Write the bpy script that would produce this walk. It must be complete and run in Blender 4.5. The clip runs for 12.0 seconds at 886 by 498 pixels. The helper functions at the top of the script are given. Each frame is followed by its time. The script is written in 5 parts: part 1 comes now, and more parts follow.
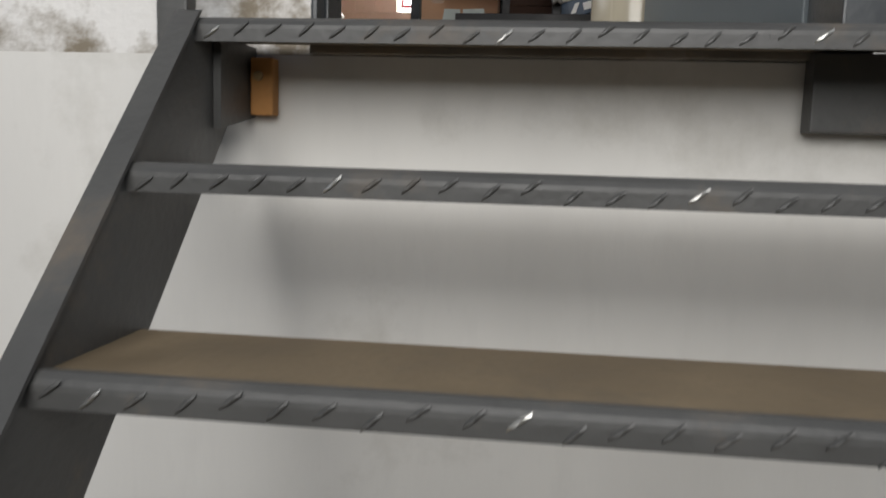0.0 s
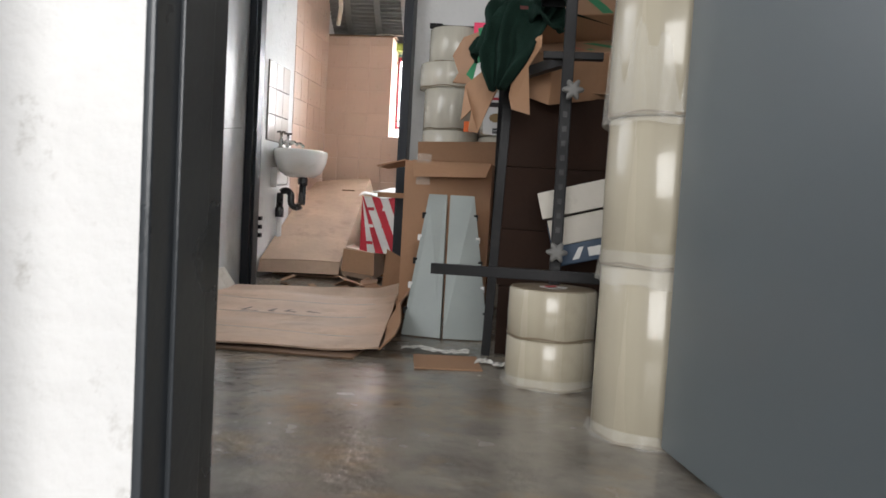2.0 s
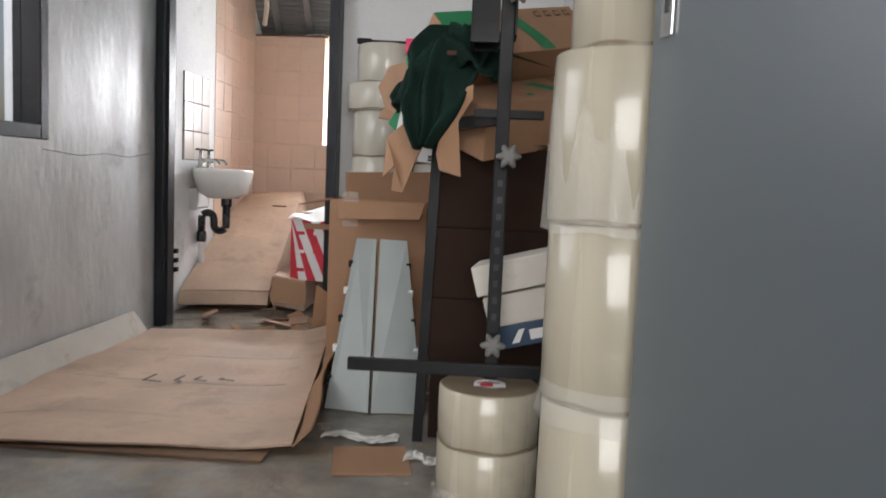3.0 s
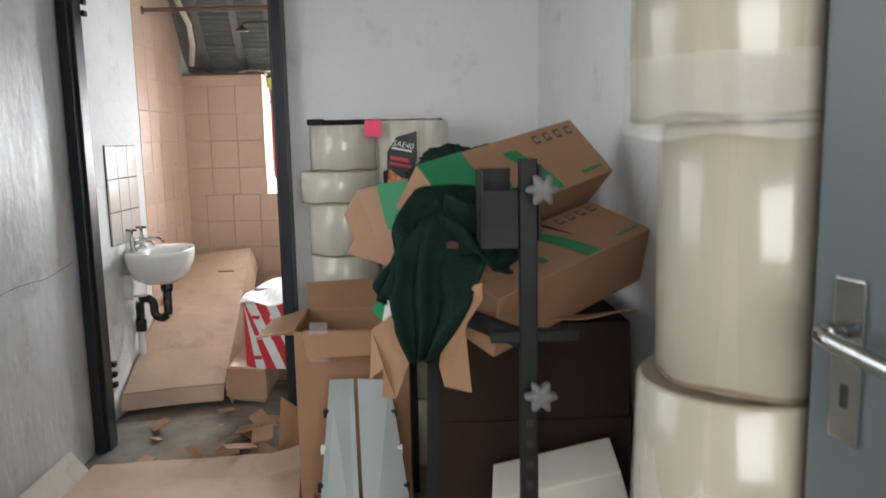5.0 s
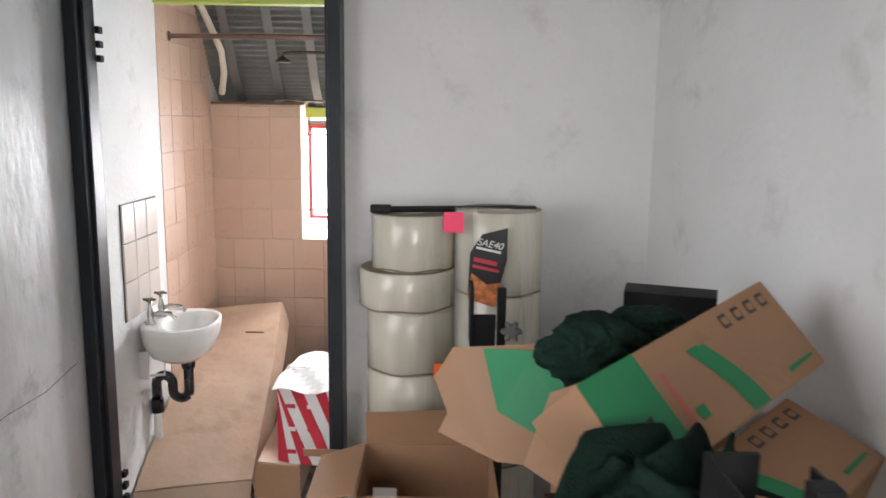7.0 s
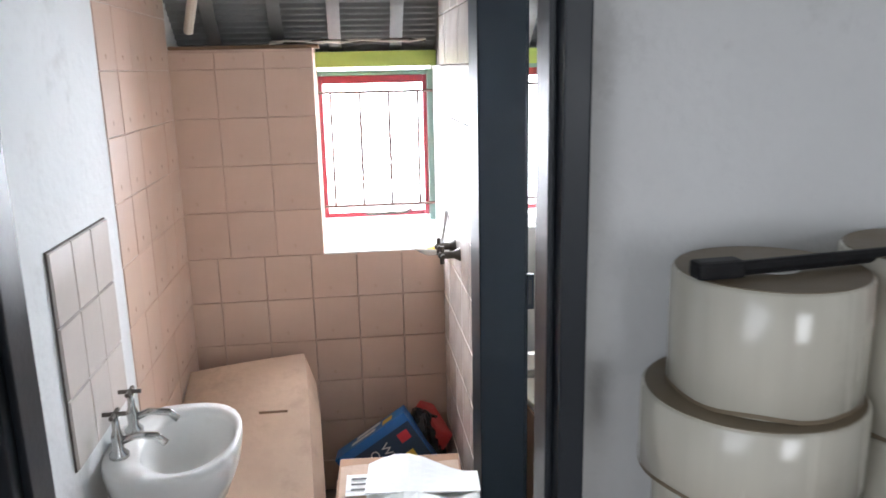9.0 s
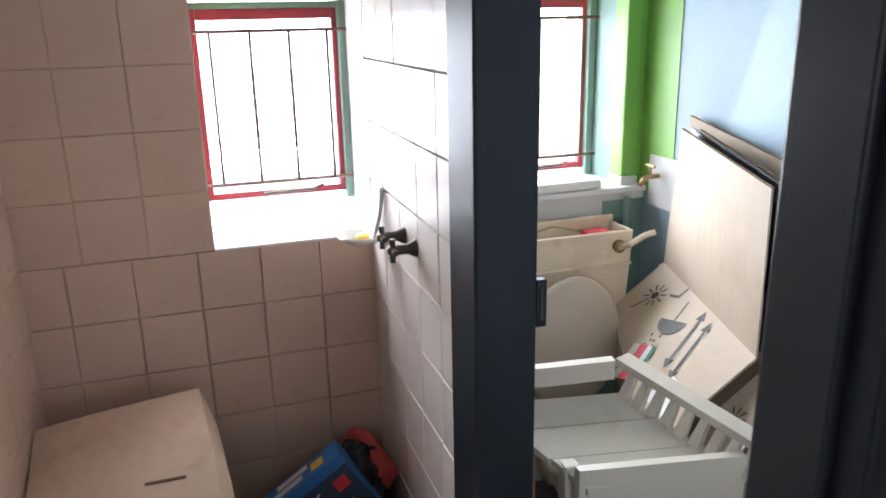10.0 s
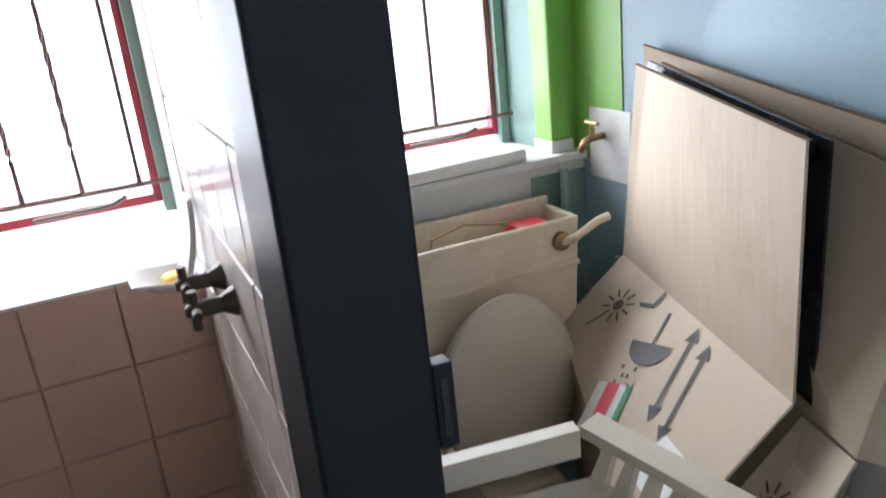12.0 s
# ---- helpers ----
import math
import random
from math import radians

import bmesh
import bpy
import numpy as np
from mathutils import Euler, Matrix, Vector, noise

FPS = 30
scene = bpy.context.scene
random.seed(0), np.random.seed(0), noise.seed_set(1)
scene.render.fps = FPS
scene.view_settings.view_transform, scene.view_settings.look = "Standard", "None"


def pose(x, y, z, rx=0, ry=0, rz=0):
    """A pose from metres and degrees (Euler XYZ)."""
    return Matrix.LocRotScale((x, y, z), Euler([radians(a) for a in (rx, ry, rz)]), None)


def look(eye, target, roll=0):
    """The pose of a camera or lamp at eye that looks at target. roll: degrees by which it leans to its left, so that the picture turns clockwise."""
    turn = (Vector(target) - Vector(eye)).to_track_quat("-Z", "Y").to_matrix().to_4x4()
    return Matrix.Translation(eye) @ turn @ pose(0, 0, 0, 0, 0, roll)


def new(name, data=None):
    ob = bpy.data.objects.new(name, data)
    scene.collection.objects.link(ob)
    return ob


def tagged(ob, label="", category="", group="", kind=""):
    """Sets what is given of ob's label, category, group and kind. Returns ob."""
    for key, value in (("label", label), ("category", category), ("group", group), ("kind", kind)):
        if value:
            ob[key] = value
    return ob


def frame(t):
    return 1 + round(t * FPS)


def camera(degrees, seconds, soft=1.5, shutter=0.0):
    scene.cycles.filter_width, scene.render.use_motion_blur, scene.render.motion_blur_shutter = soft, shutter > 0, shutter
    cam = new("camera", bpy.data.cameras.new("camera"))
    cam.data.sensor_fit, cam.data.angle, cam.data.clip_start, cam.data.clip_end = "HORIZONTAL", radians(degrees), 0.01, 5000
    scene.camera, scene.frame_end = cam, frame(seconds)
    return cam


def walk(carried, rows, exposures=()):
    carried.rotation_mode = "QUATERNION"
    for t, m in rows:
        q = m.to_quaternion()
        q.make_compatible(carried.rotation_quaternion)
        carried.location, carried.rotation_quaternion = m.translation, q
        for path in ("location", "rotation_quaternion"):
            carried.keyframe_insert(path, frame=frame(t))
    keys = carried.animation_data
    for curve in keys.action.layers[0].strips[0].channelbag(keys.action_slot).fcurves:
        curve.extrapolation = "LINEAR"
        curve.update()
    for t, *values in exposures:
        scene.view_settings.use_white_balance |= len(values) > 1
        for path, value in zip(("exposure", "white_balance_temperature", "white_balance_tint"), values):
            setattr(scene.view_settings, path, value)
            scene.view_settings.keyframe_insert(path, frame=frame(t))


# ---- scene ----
cam = camera(60.2, 12.0, 1.6, 0.3)
PATH = [
    (0, (1.353, -0.014, -0.185), (1.135, 1.96, -0.42), 1.7),
    (0.5, (1.363, 0.137, -0.027), (1.21, 2.116, -0.27), 2.6),
    (1, (1.341, 0.286, 0.139), (1.11, 2.264, -0.05), 2.2),
    (1.5, (1.338, 0.421, 0.345), (1.102, 2.403, 0.225), 2.4),
    (2, (1.356, 0.559, 0.482), (1.122, 2.541, 0.365), 3.2),
    (2.5, (1.344, 0.729, 0.567), (1.129, 2.71, 0.397), 3.1),
    (3, (1.39, 0.893, 0.75), (1.282, 2.882, 0.57), 2.4),
    (5, (1.24, 1.351, 1.278), (1.277, 3.329, 0.987), -1.2),
    (5.5, (1.091, 1.458, 1.472), (1.189, 3.444, 1.256), -0.6),
    (6, (1.092, 1.591, 1.533), (1.186, 3.575, 1.3), 0.4),
    (6.5, (1.091, 1.747, 1.629), (1.137, 3.725, 1.337), 1.0),
    (7, (1.008, 1.966, 1.614), (1.014, 3.937, 1.278), 0.8),
    (7.5, (0.848, 2.28, 1.633), (0.824, 4.251, 1.294), 0.4),
    (9.5, (0.258, 3.741, 1.576), (0.658, 5.629, 1.05), -1.6),
    (10, (0.214, 4.043, 1.546), (0.811, 5.861, 0.964), -1.2),
    (10.5, (0.263, 4.227, 1.507), (1.008, 5.975, 0.883), -0.5),
    (11, (0.378, 4.382, 1.471), (1.171, 6.07, 0.747), -1.4),
    (11.5, (0.463, 4.519, 1.449), (1.198, 6.207, 0.668), -4.0),
    (12, (0.558, 4.656, 1.419), (1.311, 6.388, 0.761), -6.0),
]
walk(cam, [(t, look(eye, target, roll)) for t, eye, target, roll in PATH], [(0, -0.4, 6550, 10), (1, -0.4, 6450, 10), (1.5, -0.15, 6400, 10), (3, 0.1, 6400, 12), (5, 0.1, 6350, 9), (5.5, 0.3, 6350, 9), (6.5, 0.3, 6450, 12), (7.5, 0.35, 6450, 12), (9.5, -0.3, 5850, 10), (10.5, -1.0, 5900, 10), (12, -1.2, 5900, 11)])

# ---- light ----
world = bpy.data.worlds.new("sky")
scene.world = world
world.use_nodes = True
wn = world.node_tree.nodes
sky = wn.new("ShaderNodeTexSky")
sky.sky_type, sky.sun_disc = "NISHITA", False
sky.sun_elevation, sky.sun_rotation = radians(48), radians(20)
sky.air_density, sky.dust_density = 1.0, 4.0
world.node_tree.links.new(sky.outputs[0], wn["Background"].inputs[0])
wn["Background"].inputs[1].default_value = 0.07
sun = new("sun", bpy.data.lights.new("sun", "SUN"))
sun.data.energy, sun.data.angle, sun.data.color = 1.2, radians(25), (1.0, 0.96, 0.9)
sun.matrix_world = look((4, 12, 12), (1.2, 6, 0))


def window_light(name, eye, target, w, h, watts, colour=(0.97, 0.98, 1.0)):
    lamp = new(name, bpy.data.lights.new(name, "AREA"))
    lamp.data.shape, lamp.data.size, lamp.data.size_y = "RECTANGLE", w, h
    lamp.data.energy, lamp.data.color = watts, colour
    lamp.matrix_world = look(eye, target)
    return lamp


window_light("daylight_bath_window", (0.46, 6.5, 1.32), (0.4, 5.0, 0.8), 0.42, 0.55, 55)
window_light("daylight_toilet_window", (1.15, 6.5, 1.32), (1.15, 5.0, 0.9), 0.6, 0.55, 76)
window_light("daylight_side_window", (-0.42, 2.8, 1.45), (0.9, 3.0, 0.3), 1.25, 1.2, 14)
window_light("daylight_stairwell", (1.3, -2.4, 1.65), (1.3, 1.4, -0.2), 3.4, 2.6, 225, (1.0, 0.98, 0.95))


# ---- materials ----
def mat(name, base, rough=0.6, metal=0.0, var=0.12, scale=6.0, bump=0.1, fine=60.0, stain=None, amount=0.5, stain_scale=3.0, spec=0.5, coat=0.0, per_piece=0.0, rough_var=0.12, stretch=1.0, lo=0.56, rising=0.0):
    """Base colour with broad and fine variation, stains with a soft threshold, and fine relief."""
    m = bpy.data.materials.new(name)
    m.use_nodes = True
    nt = m.node_tree
    N, L = nt.nodes, nt.links
    b = N["Principled BSDF"]
    co = N.new("ShaderNodeTexCoord")
    n1, n2 = N.new("ShaderNodeTexNoise"), N.new("ShaderNodeTexNoise")
    n1.inputs["Scale"].default_value, n1.inputs["Detail"].default_value = scale, 6
    n2.inputs["Scale"].default_value, n2.inputs["Detail"].default_value = fine, 8
    mp = N.new("ShaderNodeMapping")
    mp.inputs["Scale"].default_value = (1, 1, stretch)
    L.new(co.outputs["Object"], mp.inputs["Vector"])
    for n in (n1, n2):
        L.new(mp.outputs[0], n.inputs["Vector"])

    def mix(a, c, f, kind="MIX"):
        x = N.new("ShaderNodeMix")
        x.data_type, x.blend_type = "RGBA", kind
        for v, s in ((f, x.inputs[0]), (a, x.inputs[6]), (c, x.inputs[7])):
            if hasattr(v, "is_linked"):
                L.new(v, s)
            else:
                s.default_value = v
        return x.outputs[2]

    def ramp(v, lo, hi, a=0.0, c=1.0):
        r = N.new("ShaderNodeMapRange")
        r.inputs[1].default_value, r.inputs[2].default_value = lo, hi
        r.inputs[3].default_value, r.inputs[4].default_value = a, c
        L.new(v, r.inputs[0])
        return r.outputs[0]

    def col(c, k):
        return (*[min(1, v * k) for v in c[:3]], 1)

    out = mix(col(base, 1 - var), col(base, 1 + var * 0.7), ramp(n1.outputs[0], 0.3, 0.7))
    out = mix(out, col(base, 1 - var), ramp(n2.outputs[0], 0.5, 0.75, 0, 0.45))
    if stain:
        n3 = N.new("ShaderNodeTexNoise")
        n3.inputs["Scale"].default_value, n3.inputs["Detail"].default_value, n3.inputs["Roughness"].default_value = stain_scale, 10, 0.68
        L.new(co.outputs["Object"], n3.inputs["Vector"])
        spread = n3.outputs[0]
        if rising:
            sep, more = N.new("ShaderNodeSeparateXYZ"), N.new("ShaderNodeMath")
            L.new(co.outputs["Object"], sep.inputs[0])
            L.new(spread, more.inputs[0])
            L.new(ramp(sep.outputs[2], 0.0, rising, 0.16, 0.0), more.inputs[1])
            spread = more.outputs[0]
        out = mix(out, (*stain, 1), ramp(spread, lo, lo + 0.16, 0, amount))
    if per_piece:
        oi = N.new("ShaderNodeObjectInfo")
        out = mix(out, col(base, 0.72), ramp(oi.outputs["Random"], 0, 1, 0, per_piece))
    L.new(out, b.inputs["Base Color"])
    L.new(ramp(n1.outputs[0], 0.3, 0.7, max(0.03, rough - rough_var), min(1, rough + rough_var)), b.inputs["Roughness"])
    b.inputs["Metallic"].default_value = metal
    b.inputs["Specular IOR Level"].default_value = spec
    b.inputs["Coat Weight"].default_value = coat
    if bump:
        bp = N.new("ShaderNodeBump")
        bp.inputs["Strength"].default_value, bp.inputs["Distance"].default_value = bump, 0.01
        add = N.new("ShaderNodeMath")
        L.new(n1.outputs[0], add.inputs[0])
        L.new(n2.outputs[0], add.inputs[1])
        L.new(add.outputs[0], bp.inputs["Height"])
        L.new(bp.outputs[0], b.inputs["Normal"])
    return m


def glow(name, colour, strength):
    m = bpy.data.materials.new(name)
    m.use_nodes = True
    b = m.node_tree.nodes["Principled BSDF"]
    b.inputs["Base Color"].default_value = (0, 0, 0, 1)
    b.inputs["Emission Color"].default_value = (*colour, 1)
    b.inputs["Emission Strength"].default_value = strength
    return m


PLASTER = mat("white_plaster", (0.74, 0.74, 0.73), 0.75, var=0.07, scale=2.5, bump=0.25, fine=45, stain=(0.36, 0.35, 0.32), amount=0.45, stain_scale=4.2, lo=0.57)
PLASTER_DIRTY = mat("mouldy_plaster", (0.76, 0.75, 0.73), 0.8, var=0.08, scale=4, bump=0.35, fine=40, stain=(0.2, 0.165, 0.115), amount=0.95, stain_scale=7.5, lo=0.6, rising=0.2)
PLASTER_SIDE = mat("brushed_plaster", (0.68, 0.69, 0.7), 0.5, var=0.16, scale=5, bump=0.3, fine=28, stain=(0.24, 0.24, 0.235), amount=0.6, stain_scale=4.5, stretch=0.45)
PLASTER_LOW = mat("stair_plaster", (0.7, 0.69, 0.66), 0.7, var=0.08, scale=3, bump=0.12, fine=30, stain=(0.34, 0.32, 0.27), amount=0.4, stain_scale=2.4, stretch=0.3)
CONCRETE = mat("screed_floor", (0.22, 0.2, 0.17), 0.17, var=0.35, scale=6, bump=0.4, fine=22, stain=(0.27, 0.2, 0.125), amount=0.85, stain_scale=3.2, lo=0.5, rough_var=0.12)
SOFFIT = mat("ceiling_board", (0.74, 0.74, 0.72), 0.8, bump=0.1)
FRAME = mat("dark_grey_gloss", (0.045, 0.05, 0.055), 0.3, var=0.15, bump=0.05, fine=80, rough_var=0.05)
FRAME_BLUE = mat("blue_black_gloss", (0.008, 0.013, 0.019), 0.42, var=0.06, bump=0.02, fine=80, rough_var=0.02, spec=0.22)
FRAME_INNER = mat("charcoal_gloss", (0.02, 0.024, 0.03), 0.36, var=0.15, bump=0.04, fine=80, rough_var=0.05, spec=0.35)
DOORPAINT = mat("grey_door_enamel", (0.125, 0.145, 0.155), 0.3, var=0.02, scale=2, bump=0.0, rough_var=0.0)
STEEL = mat("painted_steel", (0.07, 0.07, 0.068), 0.45, var=0.18, bump=0.12, fine=70, stain=(0.17, 0.13, 0.09), amount=0.5, stain_scale=6)
DUST = mat("dusty_plate", (0.19, 0.145, 0.09), 0.75, var=0.22, scale=7, bump=0.15, fine=70, stain=(0.1, 0.085, 0.065), amount=0.6, stain_scale=5)
BRIGHT = mat("worn_bright_metal", (0.5, 0.5, 0.48), 0.35, metal=0.9, bump=0.1)
CHROME = mat("dull_chrome", (0.5, 0.5, 0.48), 0.22, metal=1.0, var=0.2, bump=0.05)
BRASS = mat("tarnished_brass", (0.35, 0.24, 0.12), 0.4, metal=0.8, var=0.25)
DARKMETAL = mat("tarnished_metal", (0.1, 0.085, 0.07), 0.4, metal=0.7, var=0.25)
TILE = mat("peach_tile", (0.6, 0.425, 0.325), 0.33, var=0.06, scale=5, bump=0.05, fine=30, per_piece=0.22, stain=(0.52, 0.34, 0.24), amount=0.3, stain_scale=6)
TILE_PALE = mat("pale_tile", (0.66, 0.6, 0.55), 0.2, var=0.05, scale=5, bump=0.04, fine=30, per_piece=0.12)
GROUT = mat("grout", (0.55, 0.39, 0.3), 0.85, var=0.2, scale=8)
GROUT_DARK = mat("dirty_grout", (0.12, 0.1, 0.085), 0.9, var=0.3)
GREEN = mat("green_paint", (0.2, 0.42, 0.07), 0.45, var=0.08, bump=0.1)
TEAL = mat("grey_green_paint", (0.2, 0.3, 0.26), 0.5, var=0.1, bump=0.1)
LIME = mat("lime_beam_paint", (0.42, 0.5, 0.1), 0.5, var=0.12, bump=0.1, stain=(0.2, 0.2, 0.08), amount=0.4)
BLUEWALL = mat("pale_blue_paint", (0.38, 0.5, 0.58), 0.5, var=0.06, scale=2, bump=0.12)
RED = mat("red_frame_paint", (0.3, 0.025, 0.04), 0.45, var=0.15, bump=0.08)
RUST = mat("rusty_bar", (0.16, 0.09, 0.07), 0.55, metal=0.3, var=0.3, bump=0.2)
ZINC = mat("corrugated_zinc", (0.2, 0.2, 0.195), 0.45, metal=0.25, var=0.2, bump=0.1, stain=(0.12, 0.09, 0.06), amount=0.5)
CERAMIC = mat("white_ceramic", (0.78, 0.77, 0.74), 0.12, var=0.04, bump=0.0, stain=(0.5, 0.46, 0.4), amount=0.35, stain_scale=9)
CREAM = mat("cream_ceramic", (0.64, 0.55, 0.42), 0.3, var=0.06, bump=0.02, stain=(0.45, 0.37, 0.27), amount=0.4, stain_scale=6)
SEATLID = mat("grey_cream_plastic", (0.5, 0.44, 0.36), 0.45, var=0.06, bump=0.03)
PLASTIC = mat("dusty_white_plastic", (0.6, 0.55, 0.46), 0.45, var=0.08, bump=0.06, stain=(0.42, 0.36, 0.27), amount=0.5, stain_scale=6)
BLACKPIPE = mat("black_pvc", (0.015, 0.015, 0.016), 0.3, var=0.1, bump=0.02)
KRAFT = mat("kraft_cardboard", (0.34, 0.19, 0.105), 0.75, var=0.14, scale=3, bump=0.1, fine=50, stain=(0.27, 0.15, 0.085), amount=0.35, stain_scale=3)
KRAFT_PALE = mat("pale_cardboard", (0.56, 0.4, 0.29), 0.75, var=0.16, scale=4, bump=0.2, fine=30, stain=(0.26, 0.18, 0.125), amount=0.5, stain_scale=4.5, lo=0.54)
KRAFT_GREY = mat("greyish_cardboard", (0.49, 0.4, 0.3), 0.75, var=0.05, scale=7, bump=0.15, fine=40, stretch=0.15, stain=(0.38, 0.29, 0.2), amount=0.5)
CARD_EDGE = mat("cut_cardboard_edge", (0.2, 0.12, 0.07), 0.9, var=0.3)
BROWNBOX = mat("dark_brown_carton", (0.032, 0.018, 0.013), 0.9, var=0.15, bump=0.08, spec=0.15)
WHITEBOX = mat("dusty_white_carton", (0.6, 0.56, 0.49), 0.75, var=0.08, bump=0.1, stain=(0.3, 0.25, 0.18), amount=0.6, stain_scale=7)
BLUEPRINT = mat("blue_print", (0.02, 0.13, 0.38), 0.45, var=0.1, bump=0.03)
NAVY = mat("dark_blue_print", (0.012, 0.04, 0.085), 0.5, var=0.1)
WHITEPRINT = mat("white_print", (0.75, 0.74, 0.72), 0.6, var=0.06)
REDPRINT = mat("red_print", (0.55, 0.03, 0.05), 0.5, var=0.1)
PINKPRINT = mat("fluorescent_pink", (0.9, 0.04, 0.14), 0.5, var=0.05)
ORANGEPRINT = mat("orange_print", (0.9, 0.16, 0.02), 0.5, var=0.05)
YELLOWPRINT = mat("yellow_print", (0.8, 0.5, 0.05), 0.5, var=0.05)
LIMEPRINT = mat("bright_green_print", (0.12, 0.6, 0.06), 0.5, var=0.05)
GREENPRINT = mat("green_carton_print", (0.012, 0.2, 0.075), 0.6, var=0.1, scale=5)
BLACKPRINT = mat("black_print", (0.012, 0.012, 0.013), 0.5, var=0.1)
GREYPRINT = mat("dark_grey_ink", (0.06, 0.055, 0.05), 0.7, var=0.1)
CLOTH = mat("dark_green_fleece", (0.011, 0.027, 0.02), 0.95, var=0.3, scale=12, bump=0.6, fine=180, spec=0.1)
PANELGREY = mat("grey_green_sheet", (0.32, 0.35, 0.33), 0.45, var=0.05, bump=0.04)
BLACKSTEEL = mat("black_painted_steel", (0.013, 0.013, 0.014), 0.5, var=0.2, bump=0.1, stain=(0.06, 0.05, 0.042), amount=0.3, stain_scale=9, spec=0.2)
KNOBGREY = mat("grey_knob_plastic", (0.15, 0.147, 0.138), 0.55, var=0.12, bump=0.1)
TAPE_SIDE = mat("wound_film_side", (0.45, 0.405, 0.31), 0.26, var=0.14, scale=9, bump=0.05, fine=45, stain=(0.34, 0.3, 0.225), amount=0.6, stain_scale=5, coat=0.3, stretch=0.06)
TAPE_PALE = mat("pale_wound_film", (0.58, 0.55, 0.46), 0.26, var=0.14, scale=11, bump=0.05, fine=45, stain=(0.4, 0.37, 0.29), amount=0.5, stain_scale=6, coat=0.3, stretch=0.06)
TAPE_TOP = mat("wound_film_end", (0.2, 0.155, 0.1), 0.5, var=0.1, scale=9, bump=0.05)
# black for the plastic bag, and for painted shade in the folded board
BAG_AND_SHADE = mat("black_bag_and_fold_shade", (0.02, 0.02, 0.022), 0.25, var=0.2, bump=0.3, fine=30)
BAG = mat("clear_crumpled_plastic", (0.62, 0.6, 0.55), 0.15, var=0.1, bump=0.4, fine=25, coat=0.5)
SKYGLOW = glow("overcast_sky", (1.0, 1.0, 1.0), 4.0)
PANE = bpy.data.materials.new("window_glass")
PANE.use_nodes = True
pb = PANE.node_tree.nodes["Principled BSDF"]
pb.inputs["Transmission Weight"].default_value, pb.inputs["Roughness"].default_value, pb.inputs["IOR"].default_value = 1.0, 0.02, 1.1
FILM = bpy.data.materials.new("clear_film_wrap")
FILM.use_nodes = True
fn = FILM.node_tree
fb = fn.nodes["Principled BSDF"]
fb.inputs["Base Color"].default_value, fb.inputs["Roughness"].default_value = (0.9, 0.88, 0.8, 1), 0.12
fb.inputs["Alpha"].default_value = 0.2


# ---- builders ----
def thing(name, label, category, m=None, group="", kind=""):
    ob = new(name)
    ob.empty_display_size = 0.05
    ob.matrix_world = m if m is not None else Matrix()
    return tagged(ob, label, category, group, kind)


def part(name, bm, material, parent=None, label="", smooth=False):
    me = bpy.data.meshes.new(name)
    bmesh.ops.recalc_face_normals(bm, faces=bm.faces)
    bm.to_mesh(me)
    bm.free()
    me.materials.append(material)
    if smooth:
        me.polygons.foreach_set("use_smooth", [True] * len(me.polygons))
    ob = new(name, me)
    if parent is not None:
        ob.parent = parent
    if label:
        ob["label"] = label
    return ob


def structure(name, bm, material, label, category):
    return tagged(part(name, bm, material), label, category, kind="structure")


def box(lo, hi, bevel=0.0, bm=None, m=None):
    bm = bm or bmesh.new()
    c = [(a + b) / 2 for a, b in zip(lo, hi)]
    s = [max(abs(b - a), 1e-4) for a, b in zip(lo, hi)]
    mm = Matrix.Translation(c) @ Matrix.Diagonal((*s, 1))
    vs = bmesh.ops.create_cube(bm, size=1, matrix=(m @ mm) if m is not None else mm)["verts"]
    if bevel:
        es = list({e for v in vs for e in v.link_edges})
        bmesh.ops.bevel(bm, geom=es, offset=bevel, segments=2, affect="EDGES", profile=0.6)
    return bm


def solid(corners, depth, bm=None):
    """A slab from four corners of its face (in order round) and a depth vector."""
    bm = bm or bmesh.new()
    a = [bm.verts.new(Vector(c)) for c in corners]
    b = [bm.verts.new(Vector(c) + Vector(depth)) for c in corners]
    n = len(a)
    bm.faces.new(a)
    bm.faces.new(b[::-1])
    for i in range(n):
        bm.faces.new((a[i], b[i], b[(i + 1) % n], a[(i + 1) % n]))
    return bm


def lathe(profile, seg=40, bm=None, at=(0, 0, 0), close=True):
    """Turns (radius, height) pairs round the z axis."""
    bm = bm or bmesh.new()
    rings = []
    for r, z in profile:
        rings.append([bm.verts.new((at[0] + r * math.cos(2 * math.pi * i / seg), at[1] + r * math.sin(2 * math.pi * i / seg), at[2] + z)) for i in range(seg)])
    for a, b in zip(rings, rings[1:]):
        for i in range(seg):
            bm.faces.new((a[i], a[(i + 1) % seg], b[(i + 1) % seg], b[i]))
    if close:
        bm.faces.new(rings[0][::-1])
        bm.faces.new(rings[-1])
    return bm


